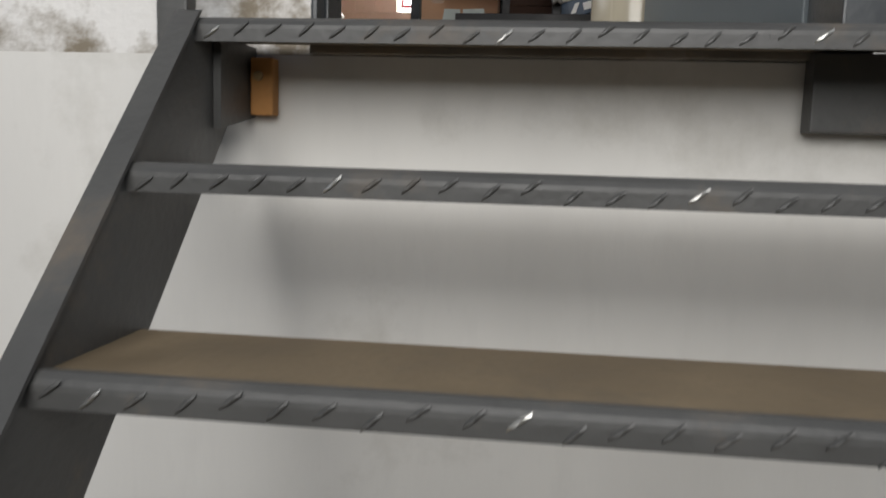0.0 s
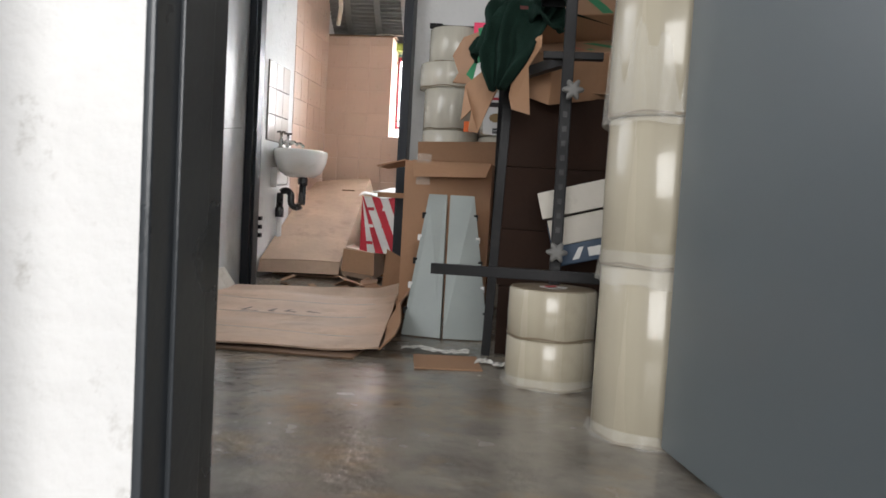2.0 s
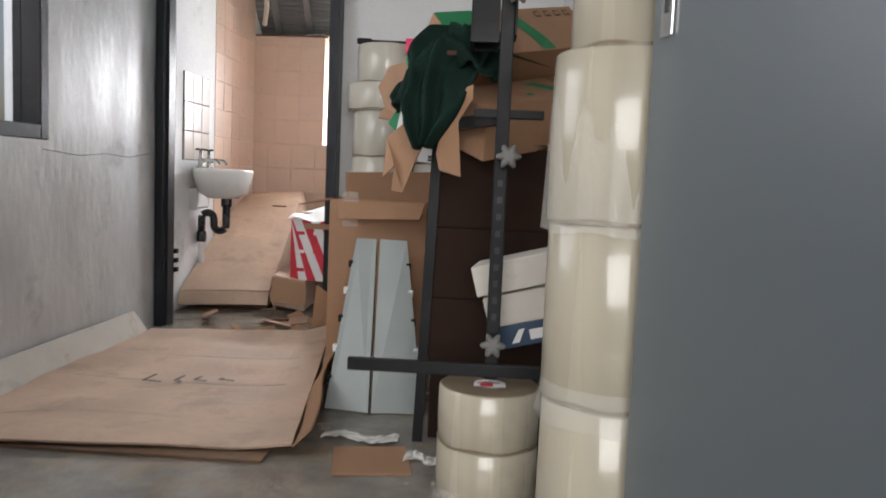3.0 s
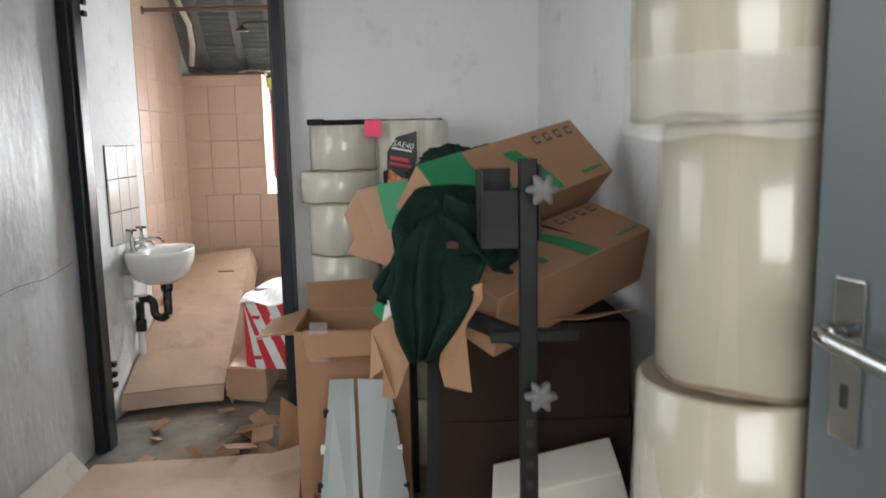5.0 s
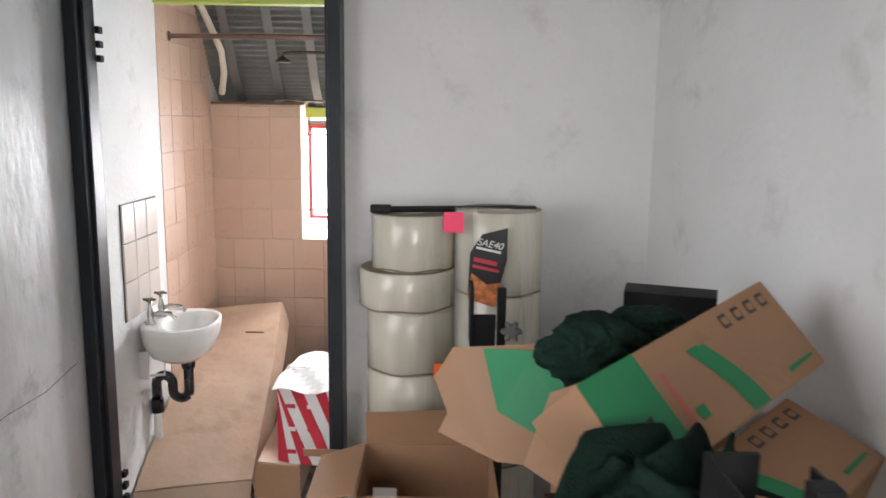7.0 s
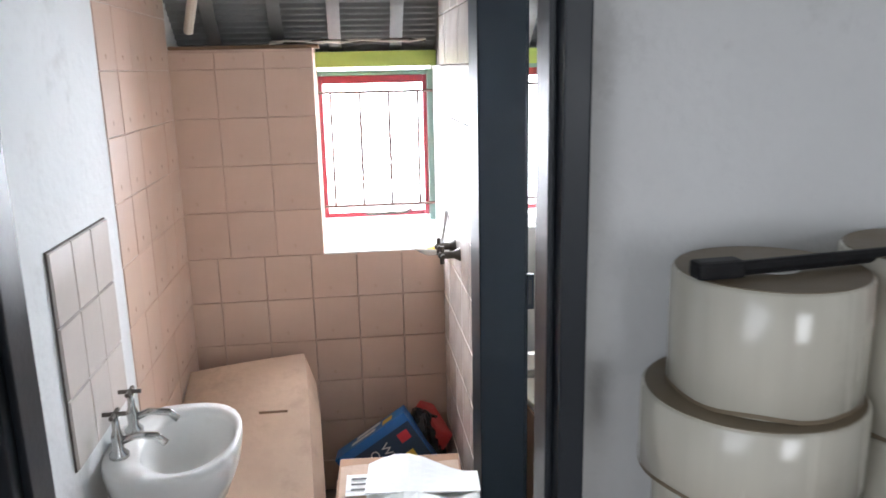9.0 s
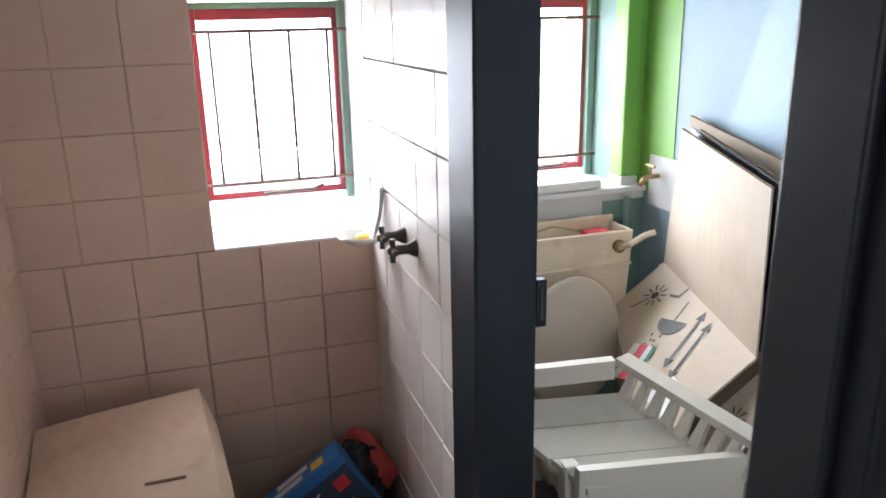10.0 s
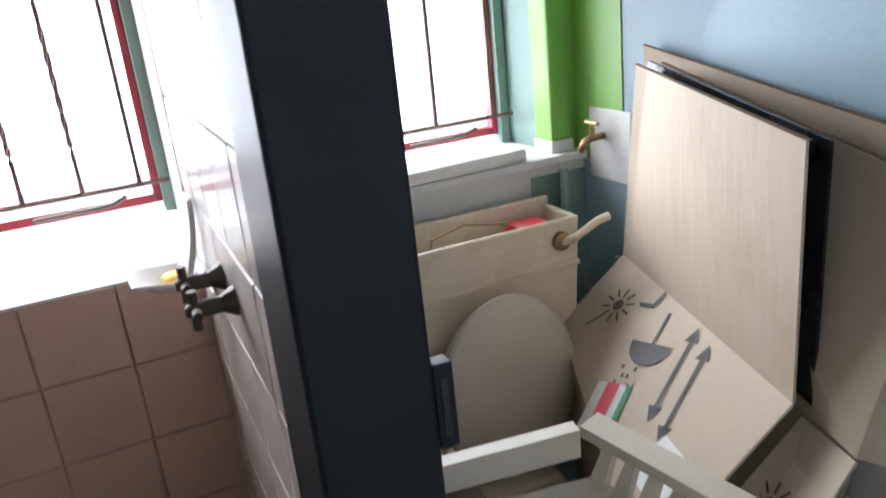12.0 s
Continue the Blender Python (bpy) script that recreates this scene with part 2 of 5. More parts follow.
def tube(points, r, seg=10, bm=None):
    """A round rod along a path."""
    bm = bm or bmesh.new()
    pts = [Vector(p) for p in points]
    rings = []
    for i, p in enumerate(pts):
        d = (pts[min(i + 1, len(pts) - 1)] - pts[max(i - 1, 0)]).normalized()
        side = d.cross(Vector((0, 0, 1)) if abs(d.z) < 0.9 else Vector((1, 0, 0))).normalized()
        up = side.cross(d)
        rings.append([bm.verts.new(p + r * (math.cos(2 * math.pi * k / seg) * side + math.sin(2 * math.pi * k / seg) * up)) for k in range(seg)])
    for a, b in zip(rings, rings[1:]):
        for k in range(seg):
            bm.faces.new((a[k], a[(k + 1) % seg], b[(k + 1) % seg], b[k]))
    bm.faces.new(rings[0][::-1])
    bm.faces.new(rings[-1])
    return bm


def arc(c, r, a0, a1, plane="xz", n=8):
    out = []
    for i in range(n + 1):
        a = radians(a0 + (a1 - a0) * i / n)
        u, v = r * math.cos(a), r * math.sin(a)
        out.append({"xz": (c[0] + u, c[1], c[2] + v), "yz": (c[0], c[1] + u, c[2] + v), "xy": (c[0] + u, c[1] + v, c[2])}[plane])
    return out


def grid(nu, nv, f, thick=0.0):
    """A sheet from f(u, v), with an optional thickness along z."""
    bm = bmesh.new()
    rows = [[bm.verts.new(f(i / nu, j / nv)) for j in range(nv + 1)] for i in range(nu + 1)]
    for i in range(nu):
        for j in range(nv):
            bm.faces.new((rows[i][j], rows[i + 1][j], rows[i + 1][j + 1], rows[i][j + 1]))
    if thick:
        bmesh.ops.recalc_face_normals(bm, faces=bm.faces)
        bmesh.ops.solidify(bm, geom=bm.faces[:], thickness=thick)
    return bm


def frame_of(o, u, v):
    """A pose with its origin at o, x along u, and y near v."""
    x = Vector(u).normalized()
    z = x.cross(Vector(v)).normalized()
    y = z.cross(x)
    m = Matrix((x, y, z)).transposed().to_4x4()
    m.translation = Vector(o)
    return m


def words(text, size, m, material, parent, name="lettering", shear=0.0):
    cu = bpy.data.curves.new(name, "FONT")
    cu.body, cu.size, cu.extrude, cu.shear = text, size, 0.0004, shear
    tmp = new(name, cu)
    me = bpy.data.meshes.new_from_object(tmp.evaluated_get(bpy.context.evaluated_depsgraph_get()))
    bpy.data.objects.remove(tmp)
    me.materials.clear()
    me.materials.append(material)
    ob = new(name, me)
    ob.parent = parent
    ob.matrix_local = m
    return ob


def patch(name, pts, m, material, parent, lift=0.0015, label=""):
    """A flat printed or taped shape, in the plane of the pose m."""
    bm = bmesh.new()
    vs = [bm.verts.new((x, y, lift)) for x, y in pts]
    bm.faces.new(vs)
    ob = part(name, bm, material, parent, label)
    ob.matrix_local = m
    return ob


def rect(x, y, w, h):
    return [(x, y), (x + w, y), (x + w, y + h), (x, y + h)]


# ---- the large structure ----
def right_x(y):
    return 1.70 - 0.07 * (y - 4.46)


ENTRY, DW, FAR, LEFT, TOP = 1.25, 4.49, 6.13, -0.17, 2.62
floor = structure("floor", box((-0.5, 1.385, -0.12), (2.3, 6.6, 0)), CONCRETE, "worn grey-brown concrete screed floor with a damp sheen", "floor")

bm = box((-2.5, ENTRY, -2.6), (-0.6, 1.38, 3.4))
box((-0.6, ENTRY, -0.022), (0.986, 1.38, 3.4), bm=bm)
structure("wall_entry", bm, PLASTER_DIRTY, "white plastered wall with dark mould stains beside the entrance", "wall")
bm = box((-0.6, ENTRY, -2.6), (1.86, 1.38, -0.022))
box((1.86, ENTRY, -2.6), (4.5, 1.38, 3.4), bm=bm)
box((0.986, ENTRY, 2.1), (1.86, 1.38, 3.4), bm=bm)
structure("wall_entry_lower", bm, PLASTER_LOW, "white painted wall under the entrance and behind the stair", "wall")

WY0, WY1, WZ0, WZ1 = 2.15, 3.54, 0.832, 2.1
bm = box((LEFT - 0.16, 1.37, 0), (LEFT, WY0, TOP))
box((LEFT - 0.16, WY1, 0), (LEFT, DW, TOP), bm=bm)
box((LEFT - 0.16, WY0, 0), (LEFT, WY1, WZ0), bm=bm)
box((LEFT - 0.16, WY0, WZ1), (LEFT, WY1, TOP), bm=bm)
structure("wall_left", bm, PLASTER_SIDE, "grey-white brushed plaster wall with fine cracks", "wall")

bm = box((LEFT - 0.2, DW, 0), (-0.17, DW + 0.05, TOP))
box((0.69, DW, 0), (right_x(DW) + 0.02, DW + 0.05, TOP), bm=bm)
box((-0.17, DW, 2.04), (0.69, DW + 0.05, TOP), bm=bm)
structure("wall_doorway", bm, PLASTER, "smooth off-white plaster wall around the inner doorway", "wall")

bm = solid([(right_x(1.37), 1.37, 0), (right_x(DW + 0.06), DW + 0.06, 0), (right_x(DW + 0.06), DW + 0.06, TOP), (right_x(1.37), 1.37, TOP)], (0.16, 0, 0))
structure("wall_right", bm, PLASTER, "off-white plaster wall with grey scuff marks", "wall")
structure("ceiling", box((LEFT - 0.2, 1.37, TOP), (2.3, DW + 0.12, TOP + 0.1)), SOFFIT, "plain white ceiling of the store room", "ceiling")

structure("threshold", box((0.986, ENTRY - 0.02, -0.021), (1.86, 1.386, -0.001), 0.003), CONCRETE, "worn concrete threshold of the entrance", "threshold")

# inner doorway: a pressed steel frame with a rebate
d1 = thing("door_1", "dark grey steel door frame of the inner doorway", "door frame", kind="structure")
IL, IR, OL, OR_, HT, OT = -0.112, 0.636, -0.165, 0.688, 1.985, 2.037
for nm, lo, hi in (("jamb", (OL, 4.40, 0), (IL - 0.012, 4.515, HT)), ("jamb", (IR + 0.012, 4.40, 0), (OR_, 4.515, HT)), ("head", (OL, 4.40, HT + 0.012), (OR_, 4.515, OT))):
    part(nm, box(lo, hi, 0.004), FRAME_INNER, d1)
for nm, lo, hi in (("door_stop", (IL - 0.012, 4.43, 0), (IL, 4.505, HT)), ("door_stop", (IR, 4.43, 0), (IR + 0.012, 4.505, HT)), ("door_stop", (IL - 0.012, 4.43, HT), (IR + 0.012, 4.505, HT + 0.012))):
    part(nm, box(lo, hi, 0.003), FRAME_INNER, d1)
for z in (0.25, 1.78):
    for k in range(3):
        part("hinge_knuckle", box((IL - 0.006, 4.505, z + 0.045 * k), (IL + 0.012, 4.535, z + 0.045 * k + 0.022), 0.003), BLACKSTEEL, d1)

# entrance: steel frame and open leaf
d2 = thing("door_2", "dark grey steel entrance door frame with rough painted edges", "door frame", kind="structure")
for lo, hi in (((0.984, 1.242, 0.0), (0.995, 1.41, 2.05)), ((1.815, 1.242, 0.0), (1.89, 1.41, 2.05)), ((0.984, 1.242, 2.05), (1.89, 1.41, 2.1))):
    part("jamb" if lo[2] < 1 else "head", box(lo, hi, 0.004), FRAME, d2)
part("door_stop", box((0.995, 1.29, 0), (1.001, 1.36, 2.05), 0.002), FRAME, d2)

hinge, free = Vector((1.805, 1.395, 0)), Vector((1.634, 2.112, 0))
leaf = thing("entrance_door", "open grey enamelled flush door with a lever handle", "door", frame_of((hinge.x, hinge.y, 0.018), free - hinge, (0, 0, 1)))
LW = (free - hinge).length
part("leaf", box((0, 0, 0), (LW, 2.0, 0.042), 0.004), DOORPAINT, leaf)
S = 1 if (frame_of(hinge, free - hinge, (0, 0, 1)) @ Vector((0, 0, 1)) - hinge).x < 0 else -1
face = 0.042 if S > 0 else 0.0
plate = part("handle_plate", box((LW - 0.072, 0.955, face), (LW - 0.034, 1.118, face + S * 0.006), 0.002), CHROME, leaf, "worn chrome lock plate")
part("lever", tube([(LW - 0.053, 1.068, face), (LW - 0.053, 1.068, face + S * 0.03), (LW - 0.06, 1.067, face + S * 0.042), (LW - 0.075, 1.066, face + S * 0.046), (LW - 0.165, 1.056, face + S * 0.046)], 0.0085, 14), CHROME, plate, "chrome lever handle")
part("keyhole", box((LW - 0.057, 0.99, face + S * 0.005), (LW - 0.05, 1.013, face + S * 0.008)), BLACKPRINT, plate)

crack = [(LEFT + 0.0005, 3.5, 0.80), (LEFT + 0.0005, 3.75, 0.785), (LEFT + 0.0005, 3.95, 0.80), (LEFT + 0.0005, 4.15, 0.79), (LEFT + 0.0005, 4.36, 0.815)]
part("crack", tube(crack, 0.0012, 5), GREYPRINT, bpy.data.objects["wall_left"])

# side window of the store room
w3 = thing("window_3", "dark painted steel window with frosted glass", "window", kind="structure")
for lo, hi in (((LEFT - 0.1, WY0, WZ0), (LEFT + 0.004, WY0 + 0.05, WZ1)), ((LEFT - 0.1, WY1 - 0.05, WZ0), (LEFT + 0.004, WY1, WZ1)), ((LEFT - 0.1, WY0 + 0.05, WZ0), (LEFT + 0.004, WY1 - 0.05, WZ0 + 0.05)), ((LEFT - 0.1, WY0 + 0.05, WZ1 - 0.05), (LEFT + 0.004, WY1 - 0.05, WZ1))):
    part("window_frame", box(lo, hi, 0.004), BLACKSTEEL, w3)
pane = part("pane", box((LEFT - 0.07, WY0 + 0.05, WZ0 + 0.05), (LEFT - 0.066, WY1 - 0.05, WZ1 - 0.05)), PANE, w3)
pane.visible_shadow = False

# ---- bathroom shell ----
BL = -0.236
structure("wall_bath_left", box((BL - 0.14, DW + 0.05, 0), (BL, 6.2, 2.9)), PLASTER, "white painted wall behind the basin", "wall")
SX0, SX1 = 0.247, 1.49
PX0, PX1 = 0.69, 0.767
bm = box((BL - 0.14, FAR, 0), (SX0, 6.45, 1.675))
box((SX0, FAR, 0), (PX0, 6.45, 0.94), bm=bm)
structure("wall_far", bm, GROUT, "peach tiled outer wall below and beside the window", "wall")
bm = box((PX0, FAR, 0), (right_x(6.1) + 0.05, 6.45, 1.0))
structure("wall_toilet_far", bm, PLASTER_LOW, "dirty cream painted wall behind the toilet", "wall")
structure("wall_toilet_strip", box((1.435, FAR - 0.004, 0.0), (1.585, FAR - 0.001, 0.975)), TEAL, "grey-green painted strip of wall beside the cistern", "wall")
structure("wall_corner_green", box((1.545, 6.15, 1.0), (1.75, 6.45, 1.75)), GREEN, "bright green painted corner beside the toilet window", "wall")
bm = box((PX0, 5.34, 0), (PX1, 6.45, 2.3))
structure("partition", bm, GROUT_DARK, "tiled partition between shower and toilet", "wall")
bm = solid([(right_x(DW + 0.06), DW + 0.06, 0), (right_x(6.5), 6.5, 0), (right_x(6.5), 6.5, 2.9), (right_x(DW + 0.06), DW + 0.06, 2.9)], (0.16, 0, 0))
structure("wall_toilet_right", bm, BLUEWALL, "pale blue painted wall of the toilet", "wall")
structure("wall_over_doorway", box((BL, DW + 0.05, TOP + 0.1), (1.8, DW + 0.12, 3.1)), PLASTER, "plain wall above the doorway", "wall")

# post that ends the partition
d3 = thing("door_3", "dark blue-black steel door frame at the end of the partition", "door frame", kind="structure")
part("jamb", box((0.676, 5.268, 0), (0.80, 5.41, 2.15), 0.005), FRAME_BLUE, d3)
part("door_stop", box((0.80, 5.315, 0), (0.816, 5.41, 2.15), 0.003), FRAME_BLUE, d3)
strike = part("strike_plate", box((0.801, 5.27, 0.975), (0.822, 5.29, 1.07), 0.002), FRAME_BLUE, d3)
part("strike_slot", box((0.807, 5.2675, 0.99), (0.814, 5.2705, 1.055)), BLACKPRINT, strike)
part("head", box((0.80, 5.268, 2.1), (right_x(5.3), 5.40, 2.15), 0.004), FRAME_BLUE, d3)


def steel_window(name, x0, x1, z0, z1, y, label):
    w = thing(name, label, "window", kind="structure")
    for lo, hi in (((x0, y, z0), (x0 + 0.016, y + 0.03, z1)), ((x1 - 0.016, y, z0), (x1, y + 0.03, z1)), ((x0 + 0.016, y, z0), (x1 - 0.016, y + 0.03, z0 + 0.02)), ((x0 + 0.016, y, z1 - 0.03), (x1 - 0.016, y + 0.03, z1))):
        part("window_frame", box(lo, hi, 0.003), RED, w)
    for lo, hi in (((x0 - 0.02, y + 0.031, z0 - 0.02), (x0, y + 0.06, z1 + 0.02)), ((x1, y - 0.02, z0 - 0.02), (x1 + 0.025, y + 0.06, z1 + 0.02)), ((x0, y - 0.01, z1), (x1, y + 0.06, z1 + 0.018))):
        part("outer_frame", box(lo, hi, 0.003), TEAL, w)
    p = part("pane", box((x0 + 0.016, y + 0.012, z0 + 0.03), (x1 - 0.016, y + 0.016, z1 - 0.03)), PANE, w)
    p.visible_shadow = False
    stay = part("window_stay", tube([(x1 - 0.25, y - 0.012, z0 + 0.012), (x1 - 0.1, y - 0.014, z0 + 0.016), (x1 - 0.07, y - 0.02, z0 + 0.03)], 0.005, 8), DARKMETAL, w)
    yb = y - 0.05
    for z in (z0 + 0.055, z1 - 0.06):
        part("rail", tube([(x0 - 0.0, yb, z), (x1 + 0.017, yb, z)], 0.005, 8), RUST, w)
    n = 4 if x1 - x0 < 0.5 else 5
    for i in range(n):
        x = x0 + 0.045 + (x1 - x0 - 0.085) * i / (n - 1)
        bm = bmesh.new()
        rings = []
        for k in range(31):
            z = z0 + 0.055 + (z1 - z0 - 0.115) * k / 30
            a = k * 0.55 if 6 < k < 24 and i in (1, 2) else 0.0
            rings.append([bm.verts.new((x + 0.0062 * math.cos(a + q * math.pi / 2 + 0.78), yb + 0.0062 * math.sin(a + q * math.pi / 2 + 0.78), z)) for q in range(4)])
        for a, b in zip(rings, rings[1:]):
            for q in range(4):
                bm.faces.new((a[q], a[(q + 1) % 4], b[(q + 1) % 4], b[q]))
        part("bar", bm, RUST, w)
    return w


steel_window("window_1", 0.25, 0.66, 1.035, 1.578, 6.36, "red painted steel window with twisted burglar bars")
steel_window("window_2", 0.79, 1.485, 1.04, 1.595, 6.36, "red painted steel toilet window with burglar bars")
structure("wall_window_head", box((SX0 + 0.001, 6.28, 1.61), (1.6, 6.45, 1.665)), LIME, "green painted timber lintel over the windows", "beam")
structure("sill_1", box((SX0, FAR - 0.004, 0.941), (PX0, 6.45, 0.953), 0.003), PLASTER, "white painted window sill", "window sill")
structure("reveal_1", box((PX0 - 0.008, 6.126, 0.953), (PX0, 6.42, 1.61)), PLASTER, "white painted window reveal on the partition", "trim")
structure("sill_2", box((PX1, FAR - 0.02, 1.0), (1.58, 6.45, 1.018), 0.003), PLASTER, "white painted sill behind the cistern", "window sill")
structure("reveal_2", box((1.512, 6.22, 1.018), (1.546, 6.42, 1.61), 0.003), TEAL, "grey-green painted window reveal", "trim")
structure("pilaster_green", box((1.505, 6.14, 1.045), (1.56, 6.215, 1.75), 0.008), GREEN, "bright green painted boxed pipe on the sill", "trim")
structure("pilaster_foot", box((1.502, 6.136, 1.018), (1.562, 6.218, 1.046), 0.004), PLASTER, "white painted foot of the green boxing", "trim")
structure("backdrop_sky", box((-3.5, 9.0, -1.0), (5.0, 9.02, 5.0)), SKYGLOW, "bright overcast sky outside the windows", "sky")

# roof: bent corrugated sheet on straps
prof = [(6.46, 1.66), (6.30, 1.70), (6.16, 1.82), (6.04, 1.98), (5.90, 2.16), (5.6, 2.38), (5.1, 2.62), (4.4, 2.9)]


def roof_at(s):
    i = min(int(s), len(prof) - 2)
    k = s - i
    return prof[i][0] * (1 - k) + prof[i + 1][0] * k, prof[i][1] * (1 - k) + prof[i + 1][1] * k


def roof_point(u, v):
    y, z = roof_at(v * (len(prof) - 1))
    wave = 0.009 * math.sin(v * 2 * math.pi * 46)
    return (-0.5 + 2.5 * u, y + wave * 0.7, z + wave * 0.7)


structure("roof", grid(2, 420, roof_point), ZINC, "bent grey corrugated iron roof sheet", "roof")
for x in (-0.12, 0.1, 0.3, 0.52, 0.78, 1.0, 1.22, 1.44):
    bm = grid(1, 40, lambda u, v: (x + 0.045 * u, roof_at(v * 6.9)[0] - 0.012, roof_at(v * 6.9)[1] - 0.016), 0.004)
    structure("roof_strap", bm, ZINC, "flat galvanised strap under the roof sheet", "roof strap")
structure("roof_beam", box((BL, 5.35, 2.085), (1.6, 5.41, 2.12), 0.004), LIME, "yellow-green painted roof beam", "beam")
structure("wall_gable", box((BL - 0.14, 6.2, 1.66), (BL, 6.45, 2.9)), PLASTER, "plain gable beside the roof", "wall")
bm = solid([(right_x(5.99) - 0.003, 5.99, 1.0), (right_x(6.5) - 0.003, 6.5, 1.0), (right_x(6.5) - 0.003, 6.5, 1.75), (right_x(5.99) - 0.003, 5.99, 1.75)], (0.002, 0, 0))
structure("wall_green_return", bm, GREEN, "green painted end of the blue wall", "wall")

# ---- stair ----
stair = thing("steel_stair", "dark grey steel stair with dusty chequer plate treads", "stair")
RUN, RISE = 0.192, 0.203
for i in range(8):
    y0, z = 1.047 - RUN * i, -0.002 - RISE * i
    y1 = y0 + (0.182 if i == 0 else 0.215)
    tread = part("tread", box((0.877, y0 + 0.004, z - 0.006), (2.095, y1, z), 0.0015), DUST, stair, "dusty brown tread plate")
    lip = part("nosing", grid(40, 8, lambda u, v: (0.877 + 1.24 * u, y0 + 0.012 - 0.016 * math.sin(min(1, v * 2.2) * math.pi / 2) + 0.0, z + 0.002 - 0.031 * max(0, v - 0.12) - 0.004 * v), 0.004), STEEL, tread, "worn chequered front lip")
    for k in range(27):
        x = 0.9 + k * 0.0455 + random.uniform(-0.003, 0.003)
        up = k % 2
        bm = bmesh.new()
        bmesh.ops.create_icosphere(bm, subdivisions=1, radius=1, matrix=Matrix.Translation((x, y0 - 0.0085, z - 0.008 - 0.012 * random.random())) @ Euler((0, radians(-42 if up else -36), 0)).to_matrix().to_4x4() @ Matrix.Diagonal((0.017, 0.004, 0.0032, 1)))
        part("chequer_rib", bm, STEEL if (k * 7 + i) % 9 else BRIGHT, tread)
s0, s1 = Vector((0.877, 1.056, 0.01)), Vector((0.877, 1.056 - RUN * 8.2, -RISE * 8.2 + 0.01))
bm = solid([s0 + Vector((0, 0.0, -0.005)), s0 + Vector((0, 0.145, -0.005)), s0 + Vector((0, 0.145, -0.14)), s0 + Vector((0, 0.105, -0.15)), s1 + Vector((0, 0.105, -0.115)), s1 + Vector((0, 0, 0))], (-0.012, 0, 0))
part("stringer", bm, STEEL, stair)
bm = solid([s0 + Vector((-0.03, -0.014, 0.0)), s0 + Vector((0.006, -0.014, 0.0)), s1 + Vector((0.006, -0.014, 0)), s1 + Vector((-0.03, -0.014, 0))], (0, 0.012, 0.004))
part("stringer_flange", bm, STEEL, stair)
bm = solid([(2.10, 1.07, 0), (2.10, 1.23, 0), (2.10, 1.23, -0.14), (2.10, 1.23 - RUN * 8.2, -RISE * 8.2 - 0.14), (2.10, 1.07 - RUN * 8.2, -RISE * 8.2)], (0.012, 0, 0))
part("stringer", bm, STEEL, stair)
part("handrail_post", box((0.79, 1.10, -0.14), (0.838, 1.135, 1.0), 0.004), STEEL, stair)
part("packing_block", box((0.892, 1.215, -0.123), (0.93, 1.248, -0.03), 0.004), mat("orange_timber", (0.42, 0.2, 0.06), 0.7, var=0.2, bump=0.2), stair, "orange-brown timber packing block")
part("bolt", lathe([(0.008, 0), (0.008, 0.006)], 8, at=(0, 0, 0)), BRASS, stair).matrix_local = pose(0.907, 1.214, -0.06, 90)
part("gusset", solid([(0.878, 1.1, -0.012), (0.878, 1.249, -0.012), (0.878, 1.249, -0.125), (0.878, 1.1, -0.15)], (0.012, 0, 0)), STEEL, stair)
part("end_plate", box((1.768, 1.205, -0.13), (2.09, 1.248, -0.012), 0.003), STEEL, stair, "dark ragged end plate below the top tread")
structure("ground", box((-40, -40, -2.75), (40, 40, -2.6)), CONCRETE, "grey concrete yard below the stair", "ground")


# ---- bathroom fittings ----
def cup_tap(m):
    t = thing("basin_tap", "tarnished chrome pillar tap with a cross handle", "tap", m, "taps on the basin")
    part("pillar", lathe([(0.022, 0), (0.022, 0.008), (0.012, 0.02), (0.014, 0.05), (0.009, 0.066), (0.008, 0.098)], 16), CHROME, t, smooth=True)
    part("spout", tube([(0, 0, 0.035), (0.04, 0, 0.05), (0.085, 0, 0.045), (0.105, 0, 0.025)], 0.009), CHROME, t, smooth=True)
    h = part("cross_handle", tube([(-0.026, 0, 0.104), (0.026, 0, 0.104)], 0.0055, 8), DARKMETAL, t)
    part("cross_bar", tube([(0, -0.026, 0.104), (0, 0.026, 0.104)], 0.0055, 8), DARKMETAL, h)
    return t


basin = thing("wash_basin", "white ceramic wall basin with grime in the bowl", "wash basin", pose(BL, 5.11, 0.747))


def basin_ring(k, z, inset):
    out = []
    for i in range(36):
        a = 2 * math.pi * i / 36
        x = 0.152 + (0.15 - inset) * k * math.copysign(abs(math.cos(a)) ** 0.75, math.cos(a))
        y = (0.2 - inset) * k * math.copysign(abs(math.sin(a)) ** 0.8, math.sin(a))
        out.append((max(0.003, x), y, z))
    return out


rings = [basin_ring(0.5, -0.15, 0), basin_ring(0.78, -0.12, 0), basin_ring(0.95, -0.06, 0), basin_ring(1.0, -0.012, 0), basin_ring(1.0, 0.006, 0), basin_ring(0.98, 0.012, 0)]
inner = [(1, 0.008), (0.97, -0.01), (0.88, -0.06), (0.62, -0.105), (0.15, -0.118)]
for k, z in inner:
    rings.append([(0.182 + 0.108 * k * math.cos(2 * math.pi * i / 36), 0.162 * k * math.sin(2 * math.pi * i / 36), z) for i in range(36)])
bm = bmesh.new()
vr = [[bm.verts.new(p) for p in r] for r in rings]
for a, b in zip(vr, vr[1:]):
    for i in range(36):
        bm.faces.new((a[i], a[(i + 1) % 36], b[(i + 1) % 36], b[i]))
bm.faces.new(vr[-1])
bm.faces.new(vr[0][::-1])
